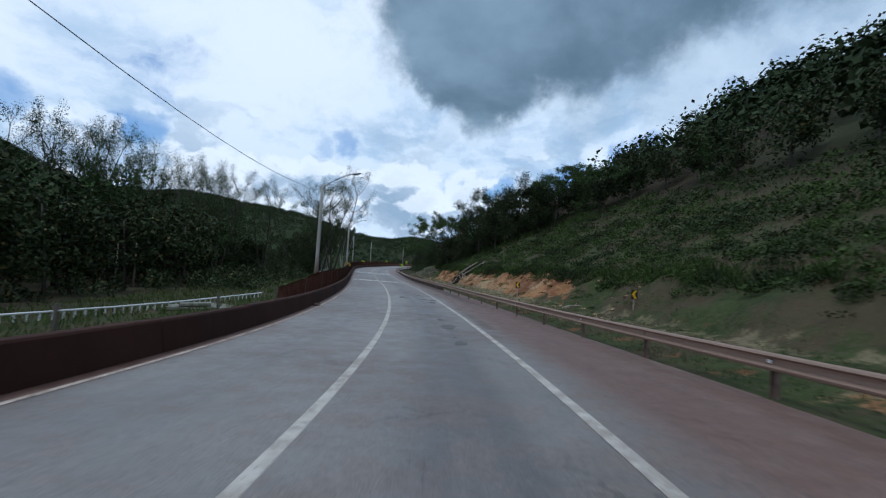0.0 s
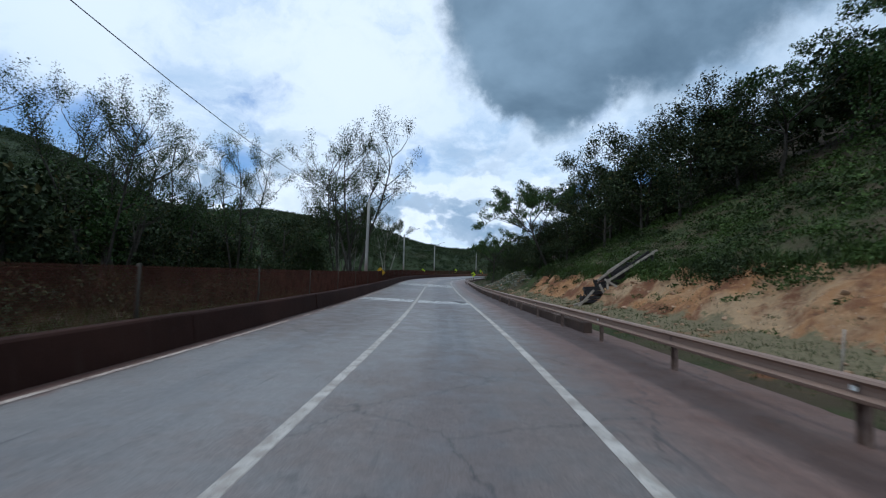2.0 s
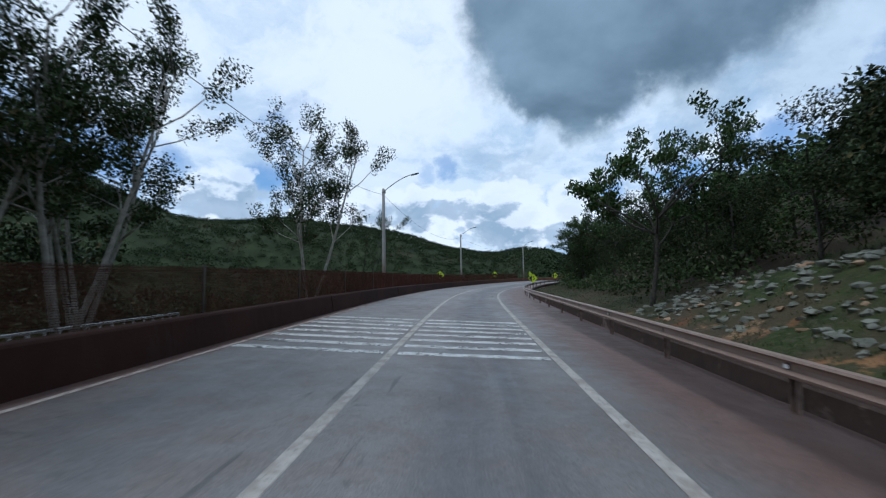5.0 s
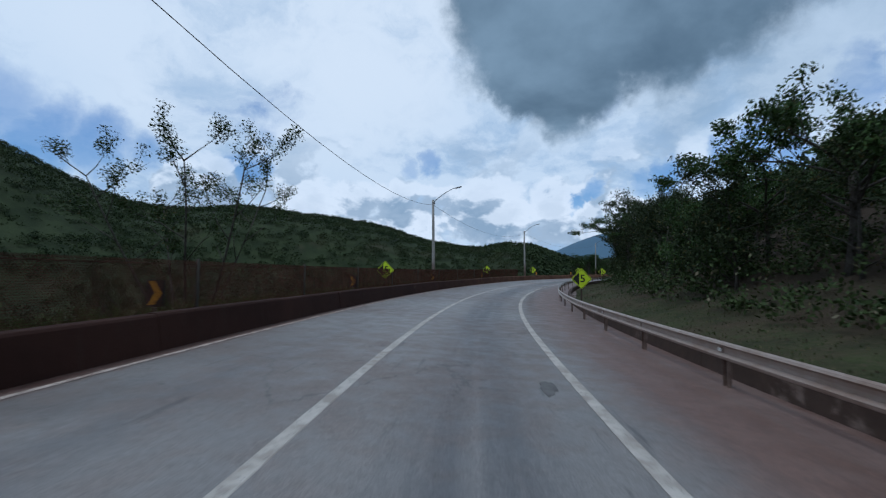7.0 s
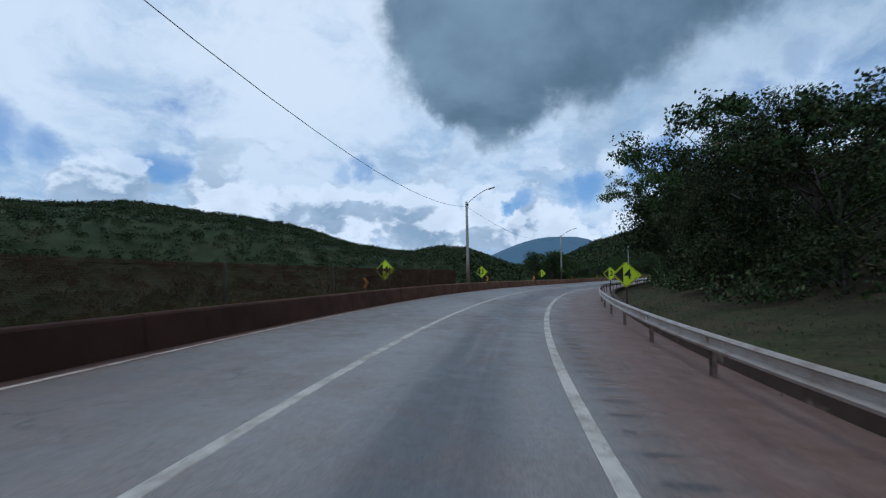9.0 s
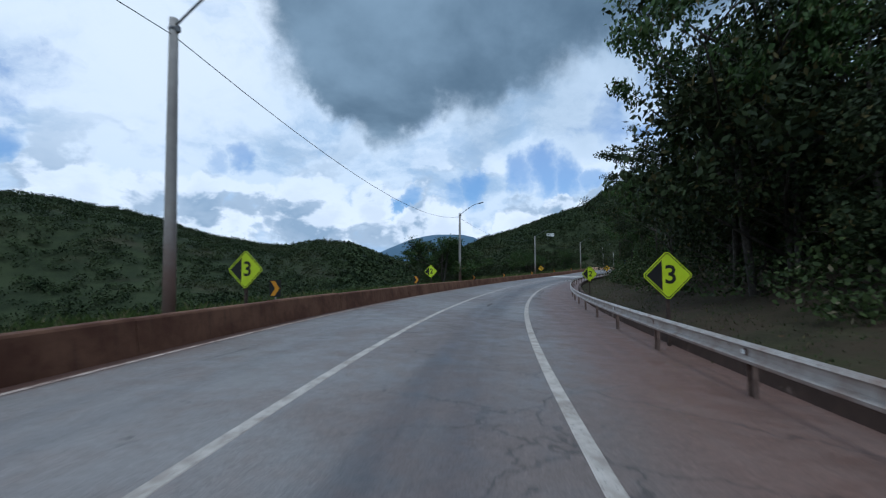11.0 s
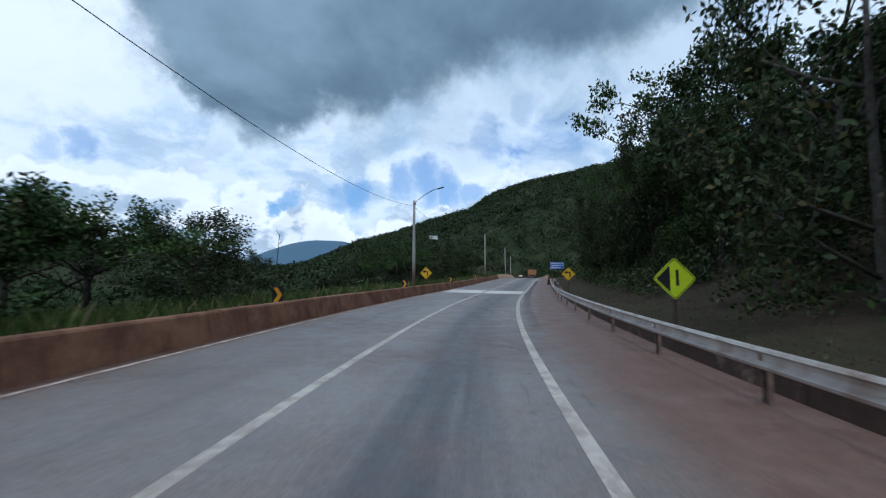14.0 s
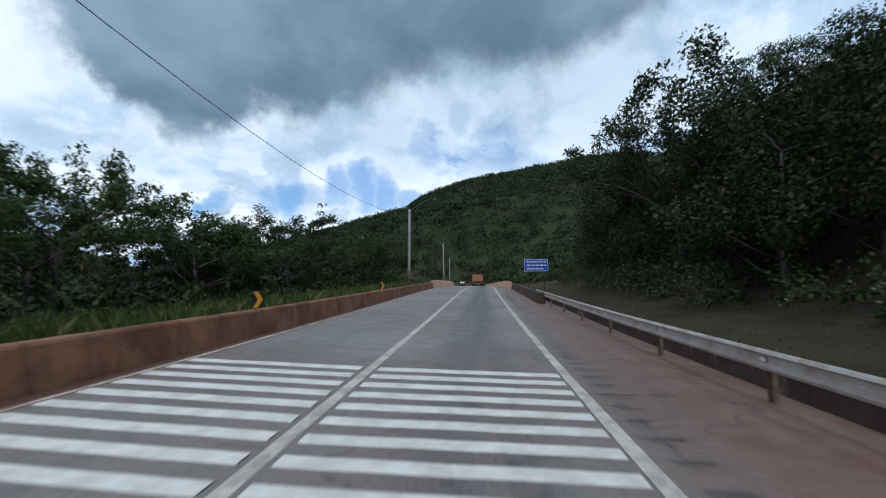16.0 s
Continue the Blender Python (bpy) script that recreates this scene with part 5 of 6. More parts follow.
def tree_meshes(seed, h, style, leaf_mat, bark, lite=False):
    """Trunk with limbs, and a crown of many leaves in uneven clumps."""
    rng = np.random.default_rng(seed)
    wood, tips = [], []

    def limb(start, way, length, r, depth, lift):
        pts, rad = grow(rng, start, way, length, r, r * 0.4, 0.55, lift)
        q = slice(None, None, 1 if depth < 1 else (5 if depth > 1 else 2))
        wood.append(tube(pts[q], rad[q], (6, 4, 3)[depth]))
        if depth >= 2:
            tips.extend(pts[2:])
            return
        for k in range(4 if depth == 0 else 3):
            i = rng.integers(2, 6)
            d = (pts[i] - pts[i - 1]) / np.linalg.norm(pts[i] - pts[i - 1])
            side = unit(rng, 1)[0]
            side[2] = abs(side[2]) * 0.4
            spread = {"airy": 0.75, "thin": 0.8, "umbrella": 1.1, "dense": 1.0}[style]
            limb(pts[i], (d + side * spread) / np.linalg.norm(d + side * spread), length * rng.uniform(0.45, 0.62), r * 0.45, depth + 1, lift)
        tips.append(pts[-1])

    if style == "airy":
        stems = 3
        for k in range(stems):
            a = 2 * math.pi * (k + rng.uniform(-0.2, 0.2)) / stems
            way = np.array([math.cos(a) * 0.28, math.sin(a) * 0.28, 1.0])
            pts, rad = grow(rng, (0.12 * math.cos(a), 0.12 * math.sin(a), -0.3), way / np.linalg.norm(way), h * rng.uniform(0.82, 1.0), h * 0.011, h * 0.003, 0.35, 0.35, 10)
            wood.append(tube(pts, rad, 7))
            for i in range(4, 10):
                for q in range(2):
                    side = unit(rng, 1)[0]
                    side[2] = abs(side[2]) * 0.7 + 0.30
                    limb(pts[i], side / np.linalg.norm(side), h * rng.uniform(0.17, 0.30), h * 0.0035, 1, 0.4)
        per, rad, size = 36, 0.028 * h, (0.068, 0.034)
    elif style == "thin":
        for k in range(5):
            a = 2 * math.pi * (k + rng.uniform(-0.2, 0.2)) / 5
            way = np.array([math.cos(a) * 0.6, math.sin(a) * 0.6, 1.0])
            pts, rad = grow(rng, (0.1 * math.cos(a), 0.1 * math.sin(a), -0.3), way / np.linalg.norm(way), h * rng.uniform(0.85, 1.02), h * 0.008, h * 0.0025, 0.3, 0.3, 10)
            wood.append(tube(pts, rad, 6))
            for i in (5, 6, 7, 8, 9, 9):
                side = unit(rng, 1)[0]
                side[2] = abs(side[2]) * 0.6 + 0.45
                limb(pts[i], side / np.linalg.norm(side), h * rng.uniform(0.15, 0.26), h * 0.003, 1, 0.3)
        per, rad, size = 62, 0.024 * h, (0.060, 0.030)
    elif style == "umbrella":
        pts, rad = grow(rng, (0, 0, -0.3), (rng.uniform(-0.2, 0.2), rng.uniform(-0.2, 0.2), 1), h * 0.5, h * 0.018, h * 0.012, 0.4, 0.2, 7)
        wood.append(tube(pts, rad, 8))
        for k in range(7):
            a = 2 * math.pi * (k + rng.uniform(-0.3, 0.3)) / 7
            up = rng.uniform(0.5, 1.1)
            way = np.array([math.cos(a), math.sin(a), up])
            limb(pts[rng.integers(4, 7)], way / np.linalg.norm(way), h * rng.uniform(0.42, 0.62), h * 0.008, 0, -0.15)
        per, rad, size = 40, 0.040 * h, (0.095, 0.048)
    else:
        pts, rad = grow(rng, (0, 0, -0.3), (0, 0, 1), h * 0.72, h * 0.016, h * 0.006, 0.3, 0.2, 8)
        wood.append(tube(pts, rad, 7))
        for k in range(14 if lite else 10):
            a = rng.uniform(0, 2 * math.pi)
            way = np.array([math.cos(a), math.sin(a), rng.uniform(0.2, 1.0)])
            limb(pts[rng.integers(1, 8)], way / np.linalg.norm(way), h * rng.uniform(0.26, 0.42), h * 0.006, 2 if lite else 1, 0.1)
        per, rad, size = (50, 0.060 * h, (0.098, 0.050)) if not lite else (44, 0.070 * h, (0.165, 0.085))
    tips = np.array(tips)
    most = {"airy": 400, "umbrella": 260}.get(style, 170)
    if len(tips) > most:
        tips = tips[rng.permutation(len(tips))[:most]]
    c = np.repeat(tips, per, 0)
    off = unit(rng, len(c)) * np.sqrt(rng.uniform(0, 1, (len(c), 1))) * 1.7 * rad * (np.array([1, 1, 0.5]) if style == "umbrella" else 1.0)
    v, f = leaves(rng, c + off, *size)
    return mesh_of("trunk", *joined(wood), bark, True), mesh_of("crown", v, f, leaf_mat)


KINDS = {}


def tree_kind(key, seed, h, style, leaf_mat, bark, name, label, lite=False):
    KINDS[key] = (tree_meshes(seed, h, style, leaf_mat, bark, lite), h, name, label, [])


tree_kind("airy1", 19, 14.0, "airy", M_LEAF_A, M_BARK, "tree", "tall airy tree with thin forked grey stems and sparse leaves")
tree_kind("airy2", 12, 13.0, "airy", M_LEAF_A, M_BARK, "tree", "tall airy tree with thin forked grey stems and sparse leaves")
tree_kind("airy3", 13, 9.0, "airy", M_LEAF_A, M_PALEBARK, "tree", "slim open tree with pale stems and thin foliage")
tree_kind("airy4", 15, 10.0, "thin", M_LEAF_A, M_BARK, "tree", "thin open tree with forked stems and loose tufts of leaves")
tree_kind("umb1", 21, 9.0, "umbrella", M_LEAF_B, M_BARK, "tree", "spreading tree with flat tiers of broad green leaves")
tree_kind("umb2", 22, 8.0, "umbrella", M_LEAF_B, M_BARK, "tree", "spreading tree with a wide flat crown")
tree_kind("umb3", 23, 8.5, "umbrella", M_LEAF_C, M_BARK, "tree", "spreading dark tree with a wide uneven crown")
tree_kind("den1", 31, 8.0, "dense", M_LEAF_C, M_BARK, "tree", "dense dark green tree on the wooded slope")
tree_kind("den2", 32, 7.0, "dense", M_LEAF_B, M_BARK, "tree", "dense leafy tree at the edge of the woods")
tree_kind("den3", 33, 6.5, "dense", M_LEAF_C, M_BARK, "tree", "low bushy dark tree on the slope")
tree_kind("den4", 34, 9.0, "dense", M_LEAF_C, M_BARK, "tree", "dense dark green tree on the wooded slope")

for k, (seed, h, mat) in enumerate([(41, 8.0, M_LEAF_C), (42, 7.0, M_LEAF_C), (43, 9.0, M_LEAF_B)]):
    tree_kind("far%d" % k, seed, h, "dense", mat, M_BARK, "tree", "dense dark green tree further up the woods", True)


def plant(key, x, y, h, turn, group, z=None, wide=1.0, tilt=None):
    (trunk, crown), h0, name, label, made = KINDS[key]
    k = h / h0
    z = float(heights([x], [y])[0]) if z is None else z
    m = pose(x, y, z - 0.05, 0, 0, turn)
    if tilt is not None:
        m = pose(x, y, z - 0.05) @ tilt @ pose(0, 0, 0, 0, 0, turn)
    if not made:
        ob = thing(name, label, "tree", m, group)
        part("trunk", trunk, ob)
        part("crown", crown, ob)
        made.append(ob)
    else:
        ob = copy_thing(made[0], m)
        tagged(ob, group=group)
    ob.scale = (k * wide, k * wide, k)
    return ob


def plant_road(key, s, d, h, turn=0.0, group="roadside trees", wide=1.0, lean=0.0):
    """lean: degrees by which the tree hangs over towards the road from the right."""
    p = road(s, d)
    q = road(s + 1.0, d) - p
    tilt = Matrix.Rotation(radians(-lean), 4, Vector((float(q[0]), float(q[1]), 0)).normalized()) if lean else None
    return plant(key, float(p[0]), float(p[1]), h, turn, group, wide=wide, tilt=tilt)


# single trees that stand out
for row in [("airy1", 85.2, -7.8, 15.6, 20), ("airy2", 87.4, -9.8, 13.6, 140), ("den2", 82.6, -13, 6.2, 0), ("den4", 78.3, -15, 6.8, 90), ("den2", 91.1, -14, 5.5, 200), ("airy2", 82.6, -19, 12.5, 80), ("airy1", 74.5, -25, 14, 200),
            ("airy2", 67.6, -22, 12, 10), ("airy1", 60.6, -27, 13.5, 130), ("airy2", 55.9, -33, 14, 60), ("airy1", 78.3, -31, 15, 10), ("airy2", 86.8, -28, 14, 310), ("airy1", 51.3, -28, 12.5, 300), ("airy2", 45.8, -34, 13.5, 220),
            ("airy1", 42.1, -40, 14, 90), ("airy2", 65.8, -36, 15.5, 150), ("airy3", 95.4, -9.6, 9.2, 30), ("airy3", 97.2, -10.8, 8.4, 140), ("airy3", 93.4, -10.8, 8.8, 250), ("airy3", 106.6, -6.8, 8.8, 10),
            ("airy4", 135.7, -13.9, 11.4, 70), ("airy4", 138.5, -19, 7.0, 200), ("airy4", 144.0, -26, 9.0, 170), ("airy4", 148.1, -31, 9, 270), ("den3", 174.4, 11.6, 5.0, 0), ("den1", 182.5, 11.9, 5.4, 50),
            ("den3", 189.5, 12, 5.6, 100), ("umb3", 167.0, 12.8, 6.0, 10), ("den4", 276.9, 15, 6.5, 0), ("den1", 282.5, 15.5, 6.5, 60), ("den4", 289.1, 16, 6.6, 120), ("den1", 295.7, 16, 6.4, 200), ("umb3", 279.7, 18, 7.5, 250),
            ("den4", 301.3, 15.5, 6.2, 300), ("den4", 307.9, 32, 10, 0), ("umb1", 310.7, 30, 10, 100), ("umb1", 280.4, -12.6, 6.6, 30, "roadside trees", 0.75), ("umb2", 236.3, -10.8, 6.8, 0), ("umb3", 239.3, -13, 6.6, 120), ("den2", 235.8, -12, 4.8, 0),
            ("umb1", 244.9, -10.8, 6.4, 40), ("umb3", 251.4, -11, 4.2, 150), ("den3", 243.9, -15, 4.0, 10), ("den3", 261.5, -14, 2.8, 0), ("umb1", 289.1, -12.5, 6.8, 90), ("umb2", 293.8, -15, 7.2, 300),
            ("umb3", 299.4, -12.5, 7.2, 15), ("umb1", 304.1, -16, 8.0, 200), ("den1", 306.9, -12.5, 7.0, 0), ("umb2", 312.7, -14, 8.0, 100), ("den2", 316.7, -11, 6.6, 60), ("umb3", 322.7, -13.5, 8.4, 170),
            ("den4", 330.7, -13, 8.4, 20), ("umb2", 338.7, -12, 8.0, 240), ("umb1", 88.0, 14.2, 11.8, 60, "roadside trees", 0.7, 21), ("den4", 91.5, 14.0, 6.4, 30), ("den3", 95.5, 13.6, 4.8, 120), ("den1", 88.4, 13.2, 5.0, 250), ("den4", 85.0, 15.4, 5.6, 10), ("den1", 98.6, 13.0, 4.6, 80), ("umb2", 103.8, 9.6, 8.4, 110, "roadside trees", 0.75), ("umb1", 197.2, 11.6, 12.2, 50, "roadside trees", 0.7),
            ("den1", 199.7, 12.0, 8.8, 110), ("den4", 202.3, 12.8, 8.0, 20), ("den4", 196.6, 12.8, 9.0, 260), ("umb3", 206.0, 15.0, 8.0, 230), ("den4", 194.5, 13.8, 9.5, 10), ("den4", 200.8, 15.2, 9.0, 150),
            ("den1", 197.6, 16.5, 10.5, 80), ("den1", 203.9, 13.8, 7.0, 300), ("umb1", 225.6, 12.8, 11.4, 130, "roadside trees", 0.45), ("umb2", 241.9, 14.0, 10.0, 20, "roadside trees", 0.6), ("umb1", 266.4, 13.0, 11.0, 300, "roadside trees", 0.5),
            ("umb3", 271.2, 16, 9, 80, "roadside trees", 0.6), ("umb2", 261.5, 17, 10, 10, "roadside trees", 0.6), ("den4", 91.1, 16.5, 9, 0), ("den4", 84.7, 20, 9.0, 60), ("den1", 80.5, 22, 9.8, 200), ("den4", 82.6, 18.6, 10.2, 100),
            ("den1", 78.3, 20.5, 10.0, 330), ("den4", 75.3, 22.5, 9.6, 170), ("den1", 86.8, 22, 10, 20), ("den4", 81.5, 24.5, 10, 250), ("den1", 77.3, 26, 9.6, 140), ("den4", 90.0, 17.6, 9.0, 70), ("den1", 93.2, 22, 9.5, 190),
            ("den4", 73.6, 28, 9, 310), ("umb3", 89.0, 19.5, 8.0, 10), ("den4", 76.2, 24, 9.5, 290), ("den1", 72.8, 26, 9, 30), ("den4", 95.3, 19, 7.5, 130), ("umb1", 257.7, 14.2, 13.6, 220, "roadside trees", 0.75),
            ("den4", 253.8, 15.5, 10.0, 40), ("den1", 265.4, 15.0, 10.2, 310), ("umb3", 250.0, 15.5, 13, 90, "roadside trees", 0.75), ("den4", 261.5, 18, 10.5, 190), ("umb2", 275.0, 15, 8.5, 30, "roadside trees", 0.7),
            ("umb1", 60.6, 30, 8.0, 10), ("umb2", 71.0, 28, 9.5, 90), ("airy3", 161.7, 16, 5.8, 10), ("airy3", 179.5, 15.5, 8.0, 100), ("umb2", 136, 14.4, 6.4, 40), ("umb1", 130.3, 14, 7.2, 200), ("umb1", 168.8, 13.4, 7.6, 15),
            ("den4", 181, 14, 8.2, 70), ("den4", 150, 14, 6.4, 260), ("umb3", 160, 14, 6.8, 120), ("den4", 284, 14, 7.6, 20), ("den4", 288, 14.4, 8.4, 140), ("umb3", 295, 14, 9.6, 300), ("den1", 281, 13.8, 7.2, 220),
            ("den4", 291, 16.5, 10.2, 90), ("den1", 299, 15, 9.2, 10), ("den2", 229.4, -8.0, 5.9, 30, "roadside trees", 1.5), ("den4", 232.2, -9.3, 6.4, 110, "roadside trees", 1.5), ("umb1", 230.8, -9.8, 7.0, 200, "roadside trees", 1.1),
            ("den4", 247.1, -8.8, 4.9, 10, "roadside trees", 1.2), ("umb1", 243.6, -12.0, 7.4, 80), ("den2", 241.5, -11, 5.6, 300, "roadside trees", 1.2), ("umb1", 279.6, -10.8, 7.2, 20, "roadside trees", 0.75), ("umb2", 276.6, -11.8, 5.2, 140, "roadside trees", 0.7),
            ("den4", 242.6, 11.4, 11.0, 60, "roadside trees", 0.9), ("umb1", 254, 13.6, 9.6, 150, "roadside trees", 0.7), ("umb3", 263.3, 14.0, 9.4, 40, "roadside trees", 0.7), ("den4", 204.5, 15.2, 10.0, 20),
            ("den1", 200, 13.2, 12.8, 200), ("den4", 208.5, 16.8, 8.6, 110), ("den1", 197.0, 12.8, 12.6, 330), ("den4", 212, 17, 8.0, 250),
            ("den4", 77, -12.5, 7.4, 40), ("den1", 80.6, -12.0, 7.6, 160), ("den4", 84.4, -13.2, 7.2, 280), ("den1", 88.4, -13.6, 5.0, 70), ("den4", 92.4, -13.6, 3.8, 220)]:
    plant_road(*row)

# the wooded slope on the right
rng = np.random.default_rng(5)
count = 0
for s in np.arange(-4, 330, 4.6):
    for d in (13.5, 18.5, 30.0):
        if (s < 97) != (d > 26):
            continue
        if 318 < s and d < 18:
            continue
        ss, dd = s + rng.uniform(-1.8, 1.8), d + rng.uniform(-1.6, 1.6) + (1.5 if s < 97 else 0)
        key = ["den1", "den2", "den3", "den4", "umb3", "den1", "den3"][rng.integers(0, 7)] if d < 17 else "far%d" % rng.integers(0, 3)
        h = rng.uniform(4.2, 5.8) * (1.3 if s > 255 else 1.0) if d < 16 else (rng.uniform(4.4, 6.2) if d < 26 else rng.uniform(6.0, 8.6))
        plant_road(key, float(ss), float(dd), float(h), float(rng.uniform(0, 360)), "trees of the right slope")
        count += 1
# woods on the left beyond the verge
for s in np.arange(6, 122, 4.6):
    for d in (-22.0, -29.0):
        ss, dd = s + rng.uniform(-2.2, 2.2), d + rng.uniform(-2.2, 2.2)
        plant_road("far%d" % rng.integers(0, 3), float(ss), float(dd), float(rng.uniform(0.8, 1.1) * (np.interp(s, [55, 85, 110], [9.0, 6.8, 5.4]) if d > -27 else np.interp(s, [96, 116], [12.5, 8.5]))), float(rng.uniform(0, 360)), "trees of the left woods")
for s in np.arange(284, 345, 5.0):
    for d in (-17.5, -23.0):
        ss, dd = s + rng.uniform(-2, 2), d + rng.uniform(-2, 2)
        plant_road(["far0", "den3", "far1", "umb3"][rng.integers(0, 4)], float(ss), float(dd), float(rng.uniform(5.0, 7.6)), float(rng.uniform(0, 360)), "trees of the left woods")


def clumps(name, label, category, x, y, h, w, n, size, mat, seed, sink=0.1, flat=0.8, shell=False):
    """Many small crowns or bushes, each a ragged heap of leaf clusters, in one mesh."""
    rng = np.random.default_rng(seed)
    z = heights(x, y)
    m = len(x)
    u = unit(rng, m * n).reshape(m, n, 3)
    u[..., 2] = np.abs(u[..., 2]) * flat + 0.12
    lump = rng.uniform(0.62, 1.1, (m, n, 1))
    c = np.stack([x, y, z - sink * h], -1)[:, None] + u * lump * np.stack([w, w, h], -1)[:, None]
    if shell:
        # leaf masses lie along the crown's outside
        o = u.reshape(-1, 3) + rng.normal(size=(m * n, 3)) * 0.45
        o /= np.linalg.norm(o, axis=1, keepdims=True)
        a = np.cross(o, unit(rng, m * n))
        a /= np.linalg.norm(a, axis=1, keepdims=True) + 1e-9
        b = np.cross(o, a)
        q = c.reshape(-1, 3)
        k = rng.uniform(0.6, 1.3, (m * n, 1)) * size
        v = np.stack([q - a * k, q + b * k * 0.7 + o * k * 0.25, q + a * k, q - b * k * 0.7 - o * k * 0.2], 1).reshape(-1, 3)
        f = np.arange(4 * m * n).reshape(-1, 4)
    else:
        v, f = leaves(rng, c.reshape(-1, 3), size, size * 0.55, 0.1)
    return thing(name, label, category, kind="stuff", me=mesh_of(name, v, f, mat))


def scatter(seed, s0, s1, d0, d1, n, keep=None):
    rng = np.random.default_rng(seed)
    s, d = rng.uniform(s0, s1, n), rng.uniform(d0, d1, n)
    p = road(s, d)
    return p[:, 0], p[:, 1], s, d, rng


# woods further up the right slope
x, y, s, d, r = scatter(41, -20, 330, 33, 110, 1900)
clumps("hillside_woods", "dense dark woods climbing the right hillside", "woods", x, y, r.uniform(4, 8, len(x)), r.uniform(2.2, 3.6, len(x)), 58, 0.44, M_FAR, 42, 0.0, shell=True)
x, y, s, d, r = scatter(141, 97, 330, 21.5, 34, 420)
clumps("upper_woods", "dense dark treetops behind the roadside trees", "woods", x, y, r.uniform(3.6, 6.2, len(x)), r.uniform(1.8, 2.8, len(x)), 130, 0.24, M_LEAF_C, 142, 0.0)
x, y, s, d, r = scatter(143, 10, 140, -64, -33, 420)
clumps("left_woods", "dark closed woods on the left beyond the verge", "woods", x, y, r.uniform(0.8, 1.1, len(x)) * np.interp(s, [90, 118], [12.0, 7.0]) * np.interp(d, [-62, -48], [0.6, 1]), r.uniform(2.2, 3.2, len(x)), 140, 0.30, M_LEAF_C, 144, 0.0)
x, y, s, d, r = scatter(43, 60, 345, -100, -30, 2400)
clumps("valley_woods", "dark woods filling the valley beside the road", "woods", x, y, (4.6 + 2.2 * rough_noise(x, y, 12.0, 8.0)).clip(2, 7.5) * r.uniform(0.8, 1.2, len(x)), r.uniform(2.0, 3.4, len(x)), 80, 0.28, M_FAR, 44, 0.0)
x, y, s, d, r = scatter(45, 112, 228, -36, -11.5, 620)
clumps("valley_bushes", "dark bushes below the road", "woods", x, y, r.uniform(1.2, 3.2, len(x)), r.uniform(1.2, 2.2, len(x)), 90, 0.18, M_SHRUB, 46, 0.0)

# far woods on the hills
rng = np.random.default_rng(51)


def polar(n, az0, az1, r0, r1):
    a = np.radians(rng.uniform(az0, az1, n))
    q = np.sqrt(rng.uniform(r0 * r0, r1 * r1, n))
    return MID[0] - np.sin(a) * q, MID[1] + np.cos(a) * q


x, y = polar(9000, -2, 82, 110, 560)
clumps("far_woods", "low green woods covering the far hills", "woods", x, y, rng.uniform(2, 4.5, len(x)), rng.uniform(2.2, 4.0, len(x)), 40, 0.50, M_FAR, 52, 0.0, shell=True)
xa, ya = polar(1500, -75, -46, 150, 640)
xb, yb = polar(7600, -46, -8, 160, 620)
x, y = np.concatenate([xa, xb]), np.concatenate([ya, yb])
along_s, keep = along(x, y)
ok = np.abs(keep) > np.where(along_s > 300, 15, 45)
x, y = x[ok], y[ok]
clumps("mountain_woods", "green woods covering the far mountain side", "woods", x, y, rng.uniform(2.5, 5.5, len(x)), rng.uniform(2.6, 4.6, len(x)), 36, 0.58, M_FAR, 53, 0.0, shell=True)
x, y = polar(1200, -12, 3, 200, 560)
clumps("gap_woods", "low green woods in the gap between the hills", "woods", x, y, rng.uniform(3, 5, len(x)), rng.uniform(3, 5, len(x)), 18, 1.1, M_FAR, 54, 0.0, shell=True)

# tree row standing on the mountain's ridge
a0 = np.radians(np.linspace(-30.4, -27.6, 16))
for k, a in enumerate(a0):
    q = 552.0
    x0, y0 = MID[0] - math.sin(a) * q, MID[1] + math.cos(a) * q
    plant("far2", float(x0), float(y0), 12.0, 40.0 * k, "row of trees on the ridge")

# shrubs
x, y, s, d, r = scatter(61, -10, 100, 19, 32, 1500)
ok = rough_noise(x, y, 7.0, 2.0) > -0.55
x, y = x[ok], y[ok]
clumps("slope_shrubs", "low green shrubs and tall weeds on the grassy slope", "shrubs", x, y, r.uniform(0.25, 0.9, len(x)), r.uniform(0.5, 1.3, len(x)), 50, 0.11, M_WEED, 62, 0.0)
x, y, s, d, r = scatter(261, -4, 96, 12.5, 20.0, 1700)
ok = rough_noise(x, y, 5.0, 2.0) > -0.5
x, y = x[ok], y[ok]
clumps("bank_weeds", "low leafy weeds and grass tufts above the earth cut", "shrubs", x, y, r.uniform(0.15, 0.55, len(x)), r.uniform(0.35, 0.9, len(x)), 64, 0.070, M_WEED, 262, 0.0)
x, y, s, d, r = scatter(161, 2, 95, 12.2, 13.4, 330)
clumps("cut_edge_shrubs", "dark weeds hanging over the edge of the earth cut", "shrubs", x, y, r.uniform(0.25, 0.8, len(x)), r.uniform(0.3, 0.7, len(x)), 110, 0.055, M_WEED, 162, 0.3)
x, y, s, d, r = scatter(163, 6, 92, 10.6, 12.4, 60)
clumps("cut_weeds", "scattered weeds growing on the bare earth face", "shrubs", x, y, r.uniform(0.1, 0.35, len(x)), r.uniform(0.2, 0.55, len(x)), 80, 0.045, M_WEED, 164, 0.1)
x, y, s, d, r = scatter(63, 100, 322, 10.4, 16, 600)
